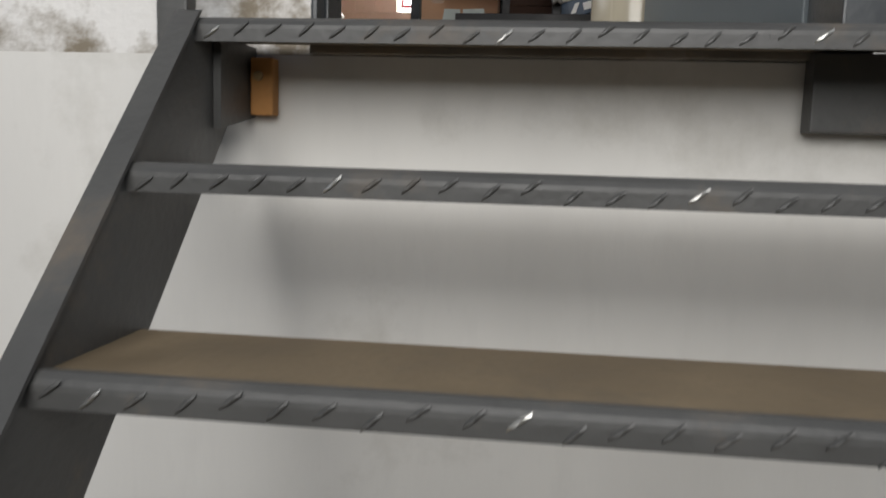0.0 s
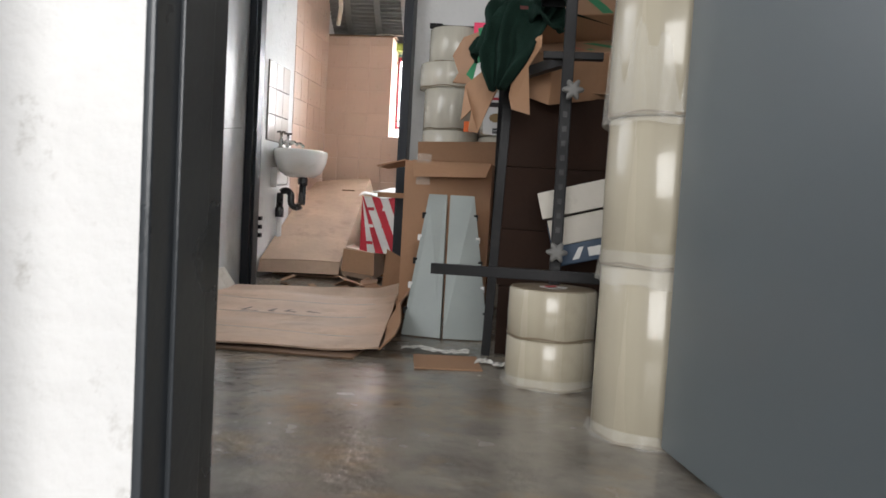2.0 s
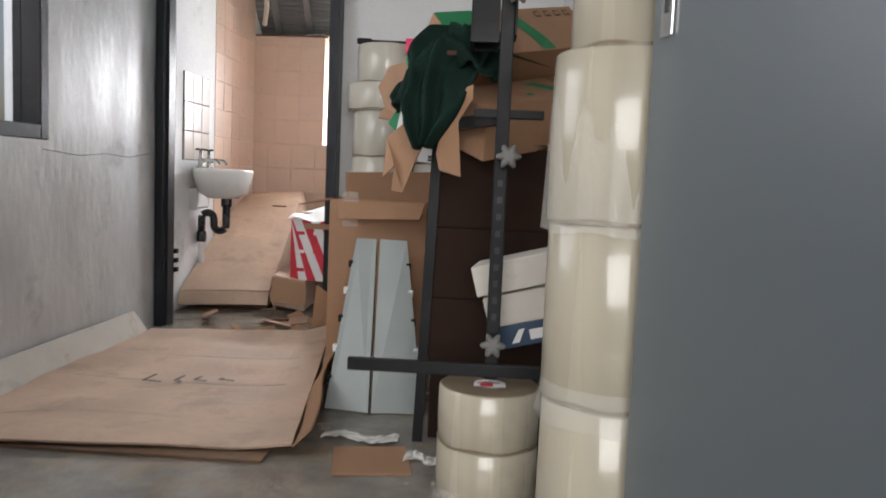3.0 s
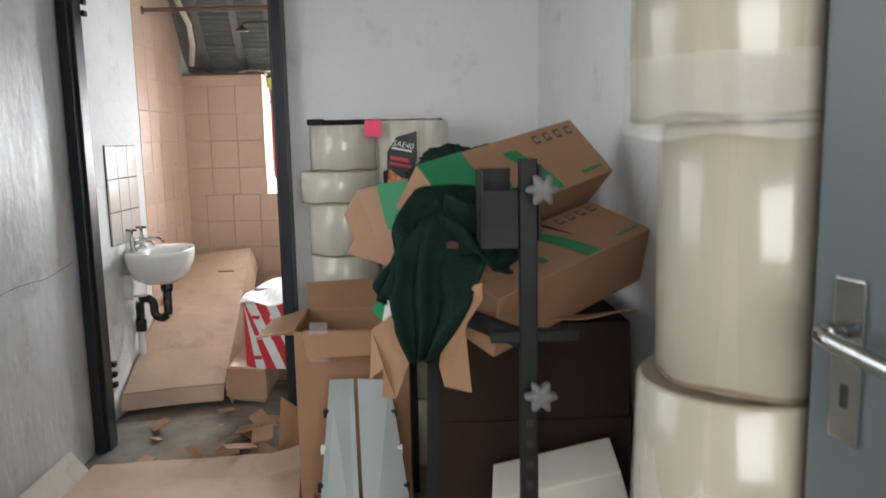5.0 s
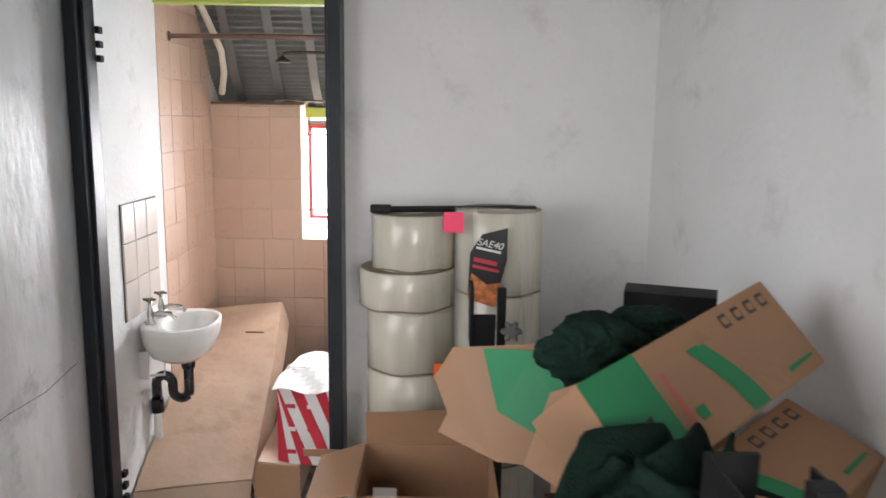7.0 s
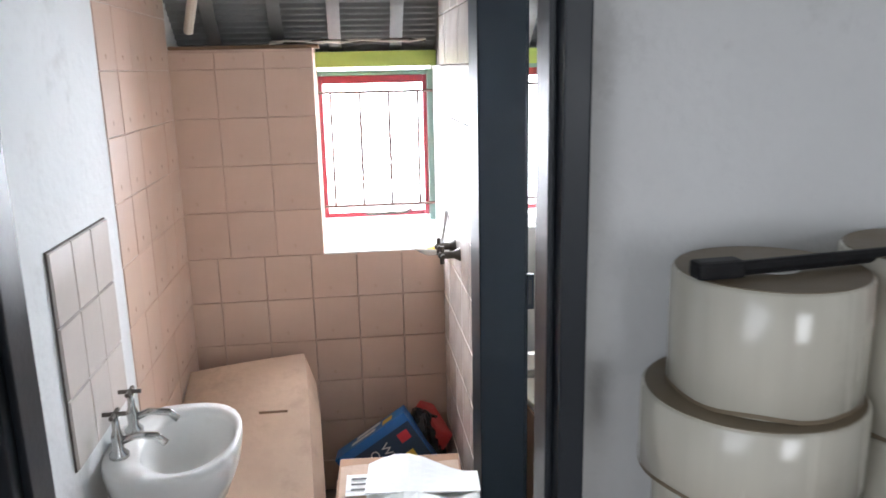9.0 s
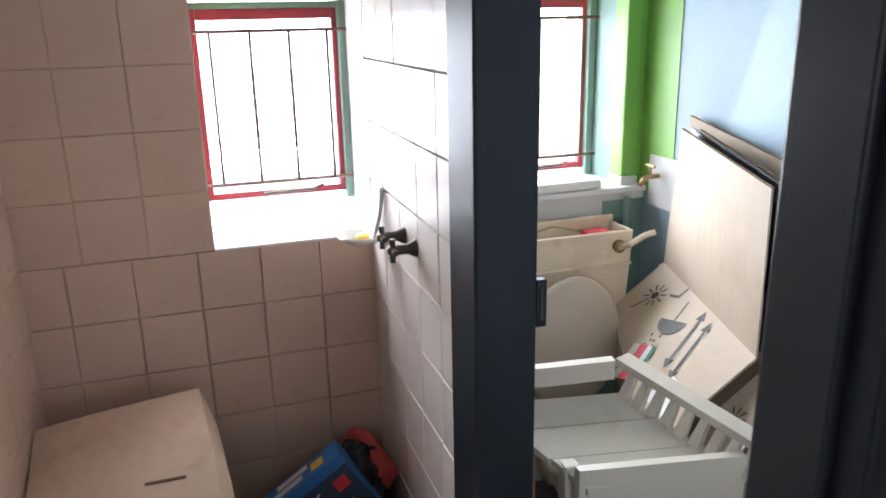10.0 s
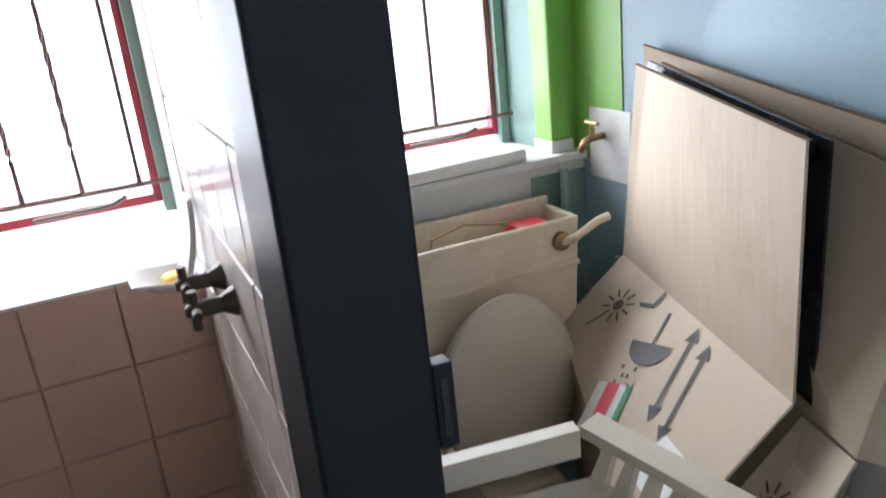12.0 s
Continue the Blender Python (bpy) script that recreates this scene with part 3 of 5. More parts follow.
part("bowl", bm, CERAMIC, basin, smooth=True)
part("waste", lathe([(0.02, -0.119), (0.02, -0.113), (0.012, -0.113)], 14, at=(0.182, 0, 0)), CHROME, basin)
part("trap_pipe", tube([(0.17, 0, -0.14), (0.17, 0, -0.30)] + arc((0.135, 0, -0.30), 0.035, 0, -180, n=8) + [(0.10, 0, -0.27)] + arc((0.065, 0, -0.27), 0.035, 0, 180, n=8) + [(0.03, 0, -0.36)], 0.021, 14), BLACKPIPE, basin, "black plastic S-shaped waste trap", smooth=True)
part("trap_collar", lathe([(0.027, -0.2), (0.029, -0.19), (0.029, -0.16), (0.026, -0.15)], 18, at=(0.17, 0, 0)), BLACKPIPE, basin)
part("trap_collar", lathe([(0.026, -0.40), (0.027, -0.36), (0.026, -0.34)], 18, at=(0.03, 0, 0)), BLACKPIPE, basin)
part("waste_pipe", tube([(0.03, 0, -0.38), (0.028, 0, -0.60), (0.02, 0.0, -0.74)], 0.018, 12), CERAMIC, basin, "white waste pipe down the wall")
part("bracket", box((0, -0.1, -0.22), (0.04, -0.085, -0.1), 0.003), WHITEPRINT, basin)
part("bracket", tube([(0.0, -0.09, -0.21), (0.1, -0.09, -0.2), (0.105, -0.09, -0.14)], 0.006, 8), WHITEPRINT, basin)
cup_tap(pose(BL + 0.045, 5.04, 0.758))
cup_tap(pose(BL + 0.045, 5.165, 0.758))
splash = thing("splashback", "small tiled splashback above the basin", "splashback", kind="structure")
part("bed", box((BL, 4.90, 0.80), (BL + 0.004, 5.27, 1.268)), GROUT_DARK, splash)

# shower pipe, head and the bent pipe by the roof
sh = thing("shower_pipe", "rusty brown horizontal pipe across the shower", "pipe")
part("pipe", tube([(BL, 5.52, 1.965), (0.2, 5.52, 1.968), (PX0, 5.52, 1.965)], 0.011, 10), RUST, sh)
part("flange", lathe([(0.022, 0), (0.022, 0.008)], 14), CHROME, sh).matrix_local = pose(BL + 0.001, 5.52, 1.965, 0, 90)
sr = thing("wall_shower", "dark metal shower rose on a straight arm", "shower head")
part("arm", tube([(0.7, 5.62, 1.905), (0.3, 5.62, 1.908), (0.265, 5.62, 1.902), (0.262, 5.62, 1.89)], 0.008, 10), DARKMETAL, sr)
part("rose", lathe([(0.008, 0.022), (0.014, 0.012), (0.036, 0), (0.036, -0.008), (0.02, -0.01)], 22, at=(0.262, 5.62, 1.87)), DARKMETAL, sr, smooth=True)
bent = thing("vent_pipe", "grey-white bent plastic pipe below the roof", "pipe")
part("pipe", tube([(-0.2, 5.55, 2.3), (-0.13, 5.72, 2.1), (-0.08, 5.82, 1.93), (-0.10, 5.93, 1.83), (-0.14, 6.02, 1.73)], 0.016, 10), PLASTIC, bent)
wires = thing("loose_cable", "loose grey cables lying along the top of the tiled wall", "cable")
for k in range(3):
    pts = [(0.1 + 0.06 * i, 6.16 + 0.02 * math.sin(i * 1.3 + k), 1.69 + 0.012 * abs(math.sin(i * 0.8 + k * 2))) for i in range(10)]
    part("strand", tube(pts, 0.0035, 6), (PLASTIC, DARKMETAL, PLASTIC)[k], wires)
structure("wall_plate", box((BL, 6.135, 1.676), (SX0 + 0.02, 6.24, 1.688), 0.002), CARD_EDGE, "dark timber wall plate on the tiled wall", "beam")

# soap dish and shower taps on the partition
soap = thing("soap_dish", "white ceramic soap dish with a yellow soap remnant", "soap dish", pose(PX0 - 0.008, 5.99, 0.96))
part("dish", grid(14, 14, lambda u, v: (-0.125 * u, -0.06 + 0.12 * v, 0.028 - 0.03 * math.sin(math.pi * v) * math.sin(math.pi * min(1, u * 1.0)) + 0.012 * u), 0.006), CERAMIC, soap, smooth=True)
part("back", grid(10, 8, lambda u, v: (-0.012 - 0.035 * (1 - u) ** 2 * 0.9, -0.05 + 0.1 * v * (1 - 0.25 * u) + 0.0125 * u, 0.02 + 0.14 * u), 0.009), CERAMIC, soap, "white curved back plate", smooth=True)
bm = bmesh.new()
bmesh.ops.create_icosphere(bm, subdivisions=2, radius=1, matrix=Matrix.Translation((-0.055, 0, 0.024)) @ Matrix.Diagonal((0.022, 0.03, 0.008, 1)))
part("soap", bm, YELLOWPRINT, soap, "yellow soap remnant", smooth=True)
for y, z in ((5.77, 1.04), (5.67, 1.035)):
    t = thing("shower_tap", "tarnished metal shower tap with a cross handle", "tap", pose(PX0 - 0.008, y, z, 0, -90), "shower taps")
    part("flange", lathe([(0.022, 0), (0.018, 0.008), (0.012, 0.02), (0.012, 0.045)], 16), DARKMETAL, t)
    part("cross_handle", tube([(-0.028, 0, 0.055), (0.028, 0, 0.055)], 0.007, 8), DARKMETAL, t)
    part("cross_handle", tube([(0, -0.028, 0.055), (0, 0.028, 0.055)], 0.007, 8), DARKMETAL, t)
    part("cap", lathe([(0.011, 0.045), (0.012, 0.06), (0.006, 0.068)], 12), DARKMETAL, t)

# long cardboard carton leaning in the shower
longbox = thing("long_carton", "long flattened kraft carton leaning up to the tiled wall", "cardboard box")
pr = [(4.86, 0.10), (5.35, 0.365), (5.72, 0.55), (5.95, 0.635)]


def long_top(u, v):
    s = v * 3
    i = min(int(s), 2)
    k = s - i
    y = pr[i][0] * (1 - k) + pr[i + 1][0] * k
    z = pr[i][1] * (1 - k) + pr[i + 1][1] * k
    x0, x1 = -0.225, 0.225 - 0.06 * v
    return (x0 + (x1 - x0) * u, y + 0.12 * u * (1 - v), z - 0.05 * (1 - u) * v + 0.004 * math.sin(7 * v + 3 * u))


part("top_board", grid(8, 24, long_top, 0.006), KRAFT_PALE, longbox)
part("side_board", grid(2, 24, lambda u, v: (long_top(1, v)[0] + 0.035 * u, long_top(1, v)[1], max(0.002, long_top(1, v)[2] - 0.11 * u)), 0.005), KRAFT_PALE, longbox)
part("end_flap", grid(6, 3, lambda u, v: (long_top(u, 0)[0], long_top(u, 0)[1] - 0.004 - 0.03 * v, long_top(u, 0)[2] - 0.07 * v), 0.005), KRAFT_PALE, longbox)
part("bottom_board", box((-0.2, 5.0, 0.004), (0.2, 5.9, 0.012)), CARD_EDGE, longbox)
part("hand_slot", box((0.03, 5.695, 0.536), (0.12, 5.698, 0.5435)), CARD_EDGE, longbox)
low = thing("folded_carton", "low folded kraft carton lying beside the long one", "cardboard box")
part("body", solid([(0.26, 4.95, 0.2), (0.42, 4.97, 0.17), (0.42, 5.75, 0.2), (0.26, 5.75, 0.25)], (0, 0, -0.165)), KRAFT_PALE, low)
part("flap", solid([(0.25, 4.945, 0.19), (0.43, 4.965, 0.17), (0.44, 4.93, 0.04), (0.25, 4.91, 0.06)], (0, 0.006, 0)), KRAFT, low)


def striped_box():
    b = thing("red_white_carton", "white carton with red diagonal stripes and torn white top flaps", "cardboard box", pose(0.335, 4.99, 0.172, 0, 0, -6))
    part("body", box((0, 0, 0), (0.30, 0.3, 0.33), 0.004), WHITEPRINT, b)
    m = pose(0, -0.0005, 0, 90)
    for k in range(-2, 5):
        pts = [(0.1 * k, 0), (0.1 * k + 0.05, 0), (0.1 * k - 0.09, 0.33), (0.1 * k - 0.14, 0.33)]
        pts = [(min(0.298, max(0.002, x)), z) for x, z in pts]
        if pts[1][0] - pts[0][0] > 0.01 or pts[2][0] - pts[3][0] > 0.01:
            patch("red_stripe", pts, m, REDPRINT, b)
    patch("red_side", [(-0.28, 0.02), (-0.02, 0.02), (-0.02, 0.31), (-0.28, 0.31)], pose(-0.0005, 0, 0, 90, 0, -90), REDPRINT, b)
    for i in range(3):
        for j in range(3):
            patch("print_bar", rect(0.04 + 0.09 * i, 0.05 + 0.1 * j, 0.04, 0.018), m, WHITEPRINT if (i + j) % 2 else REDPRINT, b, 0.003)
    part("top_flap", grid(8, 6, lambda u, v: (-0.01 + 0.3 * u, -0.03 + 0.2 * v, 0.335 + 0.03 * v + 0.012 * math.sin(9 * u + 4 * v)), 0.003), WHITEPRINT, b)
    part("top_flap", grid(8, 6, lambda u, v: (0.0 + 0.3 * u, 0.18 + 0.15 * v, 0.366 + 0.03 * math.sin(5 * u) * v), 0.003), WHITEPRINT, b)
    return b


striped_box()
kr = thing("label_carton", "open kraft carton with a pale address label", "cardboard box", pose(0.27, 5.34, 0.0, 0, 0, -3))
part("body", box((0, 0, 0), (0.37, 0.24, 0.42), 0.004), KRAFT, kr)
part("top_flap", grid(10, 4, lambda u, v: (0.01 + 0.35 * u, -0.02 + 0.16 * v, 0.426 + 0.02 * v + 0.006 * math.sin(8 * u)), 0.004), KRAFT_PALE, kr)
patch("label", rect(0.03, 0.0, 0.16, 0.1), pose(0, -0.01, 0.437, 5), WHITEPRINT, kr)
for k in range(3):
    patch("print_bar", rect(0.045, 0.02 + 0.025 * k, 0.12, 0.01), pose(0, -0.01, 0.4395, 5), GREYPRINT, kr)

BU, BV = Vector((0.25, 0.01, 0.16)), Vector((0.17, -0.05, -0.22))
bl = thing("blue_carton", "blue wheel cover carton tipped over in the corner", "cardboard box", frame_of((0.255, 5.82, 0.285), BU, BV))
part("body", box((0, 0, 0), (0.29, 0.23, 0.11), 0.003), BLUEPRINT, bl)
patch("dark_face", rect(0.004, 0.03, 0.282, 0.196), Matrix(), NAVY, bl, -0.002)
tm = frame_of((0.0, 0.0, 0.0), (0, 1, 0), (1, 0, 0))
words("WHEEL", 0.042, tm @ pose(0.05, 0.155, 0.003), WHITEPRINT, bl)
words("COVERS", 0.042, tm @ pose(0.05, 0.11, 0.003), WHITEPRINT, bl)
for mt_, x, y, w, h in ((REDPRINT, 0.225, 0.05, 0.04, 0.035), (YELLOWPRINT, 0.215, 0.12, 0.03, 0.06), (WHITEPRINT, 0.05, 0.06, 0.012, 0.05)):
    patch("print_block", rect(x, y, w, h), Matrix(), mt_, bl, -0.0035)
um_ = frame_of((0, 0, 0), (1, 0, 0), (0, 0, 1))
for mt_, x, y, w, h in ((YELLOWPRINT, 0.20, 0.02, 0.04, 0.05), (WHITEPRINT, 0.07, 0.02, 0.1, 0.03), (WHITEPRINT, 0.09, 0.06, 0.1, 0.03)):
    patch("print_block", rect(x, y, w, h), um_, mt_, bl, 0.002)
bag = thing("black_bag", "crumpled black plastic bag in the corner", "plastic bag")
bm = bmesh.new()
bmesh.ops.create_icosphere(bm, subdivisions=4, radius=1)
for v in bm.verts:
    v.co *= 1 + 0.25 * noise.noise(v.co * 2.5) + 0.1 * noise.noise(v.co * 7)
    v.co = Vector((0.57 + v.co.x * 0.085, 5.95 + v.co.y * 0.11, max(0.003, 0.19 + v.co.z * 0.19)))
part("bag", bm, BAG_AND_SHADE, bag)
rb = thing("red_crate", "faded red plastic box in the shower corner", "plastic box", pose(0.59, 5.88, 0.28, 14, 28, 22))
part("body", box((0, 0, -0.1), (0.07, 0.2, 0.07), 0.012), mat("faded_red_plastic", (0.55, 0.07, 0.06), 0.5, var=0.12), rb)

# toilet
cis = thing("toilet_cistern", "cream ceramic cistern without its lid", "cistern", pose(1.04, 5.95, 0.665))
CW, CD, CH = 0.40, 0.13, 0.262
for nm, lo, hi in (("front", (0, 0, 0), (CW, 0.014, CH)), ("back", (0, CD - 0.012, 0), (CW, CD, CH + 0.02)), ("side", (0, 0.014, 0), (0.014, CD - 0.012, CH)), ("side", (CW - 0.014, 0.014, 0), (CW, CD - 0.012, CH)), ("base", (0.014, 0.014, 0), (CW - 0.014, CD - 0.012, 0.02))):
    bm = box(lo, hi, 0.005)
    for v in bm.verts:
        k = 1 - 0.09 * (1 - v.co.z / CH)
        v.co.x = CW / 2 + (v.co.x - CW / 2) * k
    part(nm, bm, CREAM, cis)
part("moulding", box((0.004, -0.006, 0.155), (CW - 0.004, 0.004, 0.165), 0.003), CREAM, cis)
lev = part("flush_lever", tube([(CW - 0.05, -0.012, CH - 0.045), (CW - 0.03, -0.03, CH - 0.035), (CW + 0.02, -0.035, CH - 0.01), (CW + 0.05, -0.035, CH - 0.005)], 0.009, 10), CREAM, cis, "cream flush lever")
part("lever_boss", lathe([(0.02, 0), (0.02, 0.012), (0.012, 0.018)], 14), BRASS, lev).matrix_local = pose(CW - 0.05, 0.0, CH - 0.045, 90)
part("float", box((CW - 0.13, 0.03, CH - 0.05), (CW - 0.05, 0.1, CH - 0.008), 0.015), REDPRINT, cis, "red float inside")
part("float_arm", tube([(0.06, 0.05, CH - 0.06), (0.08, 0.05, CH + 0.005), (0.16, 0.06, CH + 0.018), (0.26, 0.06, CH - 0.002)], 0.003, 6), BRASS, cis)
toilet = thing("toilet", "cream toilet with its lid raised", "toilet", pose(1.2, 5.93, -0.0))


def oval(n, a, b, c, y, thick, bottom=0.0):
    bm = bmesh.new()
    pts = []
    for i in range(n):
        t = 2 * math.pi * i / n
        pts.append((a * math.cos(t), c + b * math.sin(t)))
    layers = [[bm.verts.new((x * k, y + d, c + (z - c) * k)) for x, z in pts] for k, d in ((0.93, thick), (1, thick * 0.75), (1, thick * 0.2), (0.95, 0), (0.6, -0.004))]
    for p, q in zip(layers, layers[1:]):
        for i in range(n):
            bm.faces.new((p[i], p[(i + 1) % n], q[(i + 1) % n], q[i]))
    bm.faces.new(layers[0][::-1])
    bm.faces.new(layers[-1])
    return bm


part("lid", oval(40, 0.155, 0.205, 0.63, -0.075, 0.02), SEATLID, toilet, "raised oval plastic lid", smooth=True)
part("seat_ring", oval(40, 0.15, 0.195, 0.625, -0.05, 0.016), SEATLID, toilet, smooth=True)
part("bowl", lathe([(0.1, 0), (0.09, 0.14), (0.12, 0.26), (0.175, 0.37), (0.18, 0.4), (0.14, 0.4), (0.1, 0.28)], 30, at=(0, -0.26, 0)), CREAM, toilet, smooth=True)
part("neck", box((-0.09, -0.12, 0.2), (0.09, 0.14, 0.42), 0.02), CREAM, toilet)
lidc = thing("cistern_lid", "white ceramic cistern lid lying on the sill", "cistern lid", pose(1.04, 6.105, 1.0185, 0, 0, 2))
part("lid", box((0, 0, 0), (0.385, 0.14, 0.03), 0.01), CERAMIC, lidc)
pipe = thing("supply_pipe", "grey-green painted pipe beside the cistern", "pipe")
part("pipe", tube([(1.50, 6.09, 0.35), (1.50, 6.09, 0.995)], 0.011, 10), TEAL, pipe)
ttile = thing("tap_tile", "white tile plate behind the garden tap", "tile", pose(right_x(6.03) - 0.006, 5.95, 0.96), kind="structure")
part("plate", box((-0.004, 0, 0), (0.006, 0.15, 0.16), 0.003), CERAMIC, ttile)
bib = thing("bib_tap", "tarnished brass bib tap on a white tile", "tap", pose(right_x(6.05) - 0.01, 6.045, 1.06))
part("body", tube([(0, 0, 0), (-0.03, 0, 0.0), (-0.05, 0, -0.004), (-0.065, 0, -0.025)], 0.008, 10), BRASS, bib, smooth=True)
part("stem", tube([(-0.03, 0, 0), (-0.03, 0, 0.03)], 0.006, 8), BRASS, bib)
part("handle", tube([(-0.03, -0.022, 0.034), (-0.03, 0.022, 0.034)], 0.005, 8), BRASS, bib)


# plastic chair lying in front of the toilet
ch = thing("plastic_chair", "dusty white plastic slatted chair tipped over before the toilet", "chair")
E0, E1 = Vector((1.148, 5.527, 0.735)), Vector((1.292, 5.18, 0.658))
WID = Vector((0.047, 0.017, 0))


def along(s, off=(0, 0, 0)):
    return E0.lerp(E1, s) + Vector(off)


part("rail", solid([along(-0.03), along(-0.03) + WID, along(1) + WID, along(1)], (0, 0, -0.02)), PLASTIC, ch, "moulded edge rail")
bend = [along(1) + Vector((0.012 * math.sin(a), -0.032 * math.sin(a), -0.032 * (1 - math.cos(a)))) for a in (0, 0.4, 0.8, 1.2, 1.57)] + [along(1) + Vector((0.015, -0.036, -0.3))]
bm = bmesh.new()
vv = [(bm.verts.new(p), bm.verts.new(p + WID)) for p in bend]
for p, q in zip(vv, vv[1:]):
    bm.faces.new((p[0], q[0], q[1], p[1]))
bmesh.ops.recalc_face_normals(bm, faces=bm.faces[:])
bmesh.ops.solidify(bm, geom=bm.faces[:], thickness=0.02)
part("corner_leg", bm, PLASTIC, ch)
for k in range(9):
    s = 0.07 + k * 0.105
    part("spindle", solid([along(s, (0.004, 0, -0.018)), along(s + 0.045, (0.004, 0, -0.018)), along(s + 0.06, (-0.022, 0.004, -0.085)), along(s - 0.012, (-0.022, 0.004, -0.085))], (0.018, 0.006, 0)), PLASTIC, ch)
LEFTWARD = Vector((-0.34, 0.075, -0.006))
for k in range(3):
    s0_, s1_ = 0.03 + 0.3 * k, 0.03 + 0.3 * k + 0.272
    p, q = along(s0_, (0.0, 0, -0.08)), along(s1_, (0.0, 0, -0.08 - 0.006))
    part("slat", solid([p, q, q + LEFTWARD, p + LEFTWARD], (0, 0, -0.016)), PLASTIC, ch)
p = along(-0.02, (-0.004, 0.0, -0.004))
part("back_rail", solid([p, p + Vector((0.006, 0.028, 0)), p + LEFTWARD + Vector((0.0, 0.028, -0.01)), p + LEFTWARD + Vector((0, 0, -0.01))], (0, 0, -0.05)), PLASTIC, ch)
p = along(0.93, (-0.01, 0.0, -0.03))
part("front_rail", solid([p, p + Vector((0.0, 0.022, 0.0)), p + Vector((-0.35, 0.117, -0.018)), p + Vector((-0.35, 0.095, -0.018))], (0, 0, -0.23)), PLASTIC, ch)
for x, y in ((1.13, 5.48), (1.235, 5.27), (0.85, 5.56), (0.93, 5.36)):
    part("leg", box((x - 0.018, y - 0.018, 0.0), (x + 0.018, y + 0.018, 0.60), 0.005), PLASTIC, ch)
patch("label", rect(0.0, 0.0, 0.04, 0.05), frame_of(p + Vector((-0.22, 0.052, -0.19)), (-0.35, 0.095, 0), (0, 0, 1)), BLUEPRINT, ch, 0.003)
under = thing("kraft_sheet", "kraft cardboard sheet standing under the chair", "cardboard")
part("sheet", solid([(0.86, 5.40, 0.60), (0.86, 5.55, 0.58), (0.86, 5.55, 0.0), (0.86, 5.40, 0.0)], (0.006, 0, 0)), KRAFT, under)


# cardboard leaning on the toilet wall
def leaning(name, label, top_far, top_near, low_near, low_far, material, depth=(0.006, 0, 0)):
    t = thing(name, label, "cardboard")
    part("board", solid([top_far, top_near, low_near, low_far], depth), material, t)
    part("cut_edge", solid([Vector(top_far) + Vector((0.0, 0.002, 0.0005)), Vector(top_near) + Vector((0, -0.002, 0.0005)), Vector(top_near) + Vector((0.008, -0.002, 0.0005)), Vector(top_far) + Vector((0.008, 0.002, 0.0005))], (0, 0, 0.002)), CARD_EDGE, t)
    return t


A, B, C, E_ = Vector((1.505, 5.838, 1.235)), Vector((1.404, 5.364, 1.172)), Vector((1.422, 5.376, 0.762)), Vector((1.545, 5.94, 0.815))
c1 = leaning("folded_board", "grey-brown folded cardboard leaning on the blue wall", A, B, C, E_, KRAFT_GREY)
low_n, low_f = C + 1.7 * Vector((-0.16, 0.018, -0.128)), E_ + Vector((-0.16, 0.018, -0.128))
part("lower_flap", solid([E_, C, low_n, low_f], (0.004, 0, -0.005)), KRAFT_GREY, c1, "lower flap with handling symbols")
# the gap behind the board is shaded by a near-black sheet, not cardboard colour
part("back_board", solid([A + Vector((0.03, 0, 0.004)), B + Vector((0.035, -0.01, -0.004)), C + Vector((0.03, -0.01, -0.01)), E_ + Vector((0.03, 0, 0))], (0.006, 0, 0)), BAG_AND_SHADE, c1, "black sheet standing in for the shade inside the fold")
part("skirt", solid([low_f, low_n, low_n + Vector((0.05, 0, -0.545)), low_f + Vector((0.05, 0, -0.685))], (0.005, 0, 0)), KRAFT_GREY, c1)
B2 = Vector((1.487, 5.216, 1.115))
c2 = leaning("folded_board", "second folded cardboard standing behind the first", Vector((1.535, 5.8, 1.235)), B2, Vector((1.432, 5.272, 0.72)), Vector((1.56, 5.85, 0.78)), KRAFT_GREY, (0.012, 0, 0))
part("side_face", solid([B2, B2 + Vector((0.045, -0.02, 0)), Vector((1.475, 5.25, 0.70)), Vector((1.432, 5.272, 0.72))], (0.0, 0.006, 0)), KRAFT_GREY, c2)
part("lower_flap", solid([Vector((1.455, 5.385, 0.722)), Vector((1.432, 5.272, 0.715)), Vector((1.275, 5.265, 0.565)), Vector((1.255, 5.40, 0.565))], (0.004, 0, -0.005)), KRAFT_GREY, c2, "lower flap with a printed sun symbol")
part("skirt", solid([Vector((1.275, 5.265, 0.563)), Vector((1.255, 5.40, 0.563)), Vector((1.34, 5.42, 0.0)), Vector((1.36, 5.33, 0.0))], (0.006, 0, 0)), KRAFT_GREY, c2)
c3 = leaning("folded_board", "third cardboard sheet flat against the blue wall", Vector((1.575, 5.9, 1.26)), Vector((1.6, 5.3, 1.14)), Vector((1.6, 5.5, 0.0)), Vector((1.575, 5.9, 0.0)), KRAFT_GREY)
fm = frame_of(E_, C - E_, low_f - E_)
if (fm @ Vector((0, 0, 1)) - fm.translation).z < 0:
    flip = -1
else:
    flip = 1


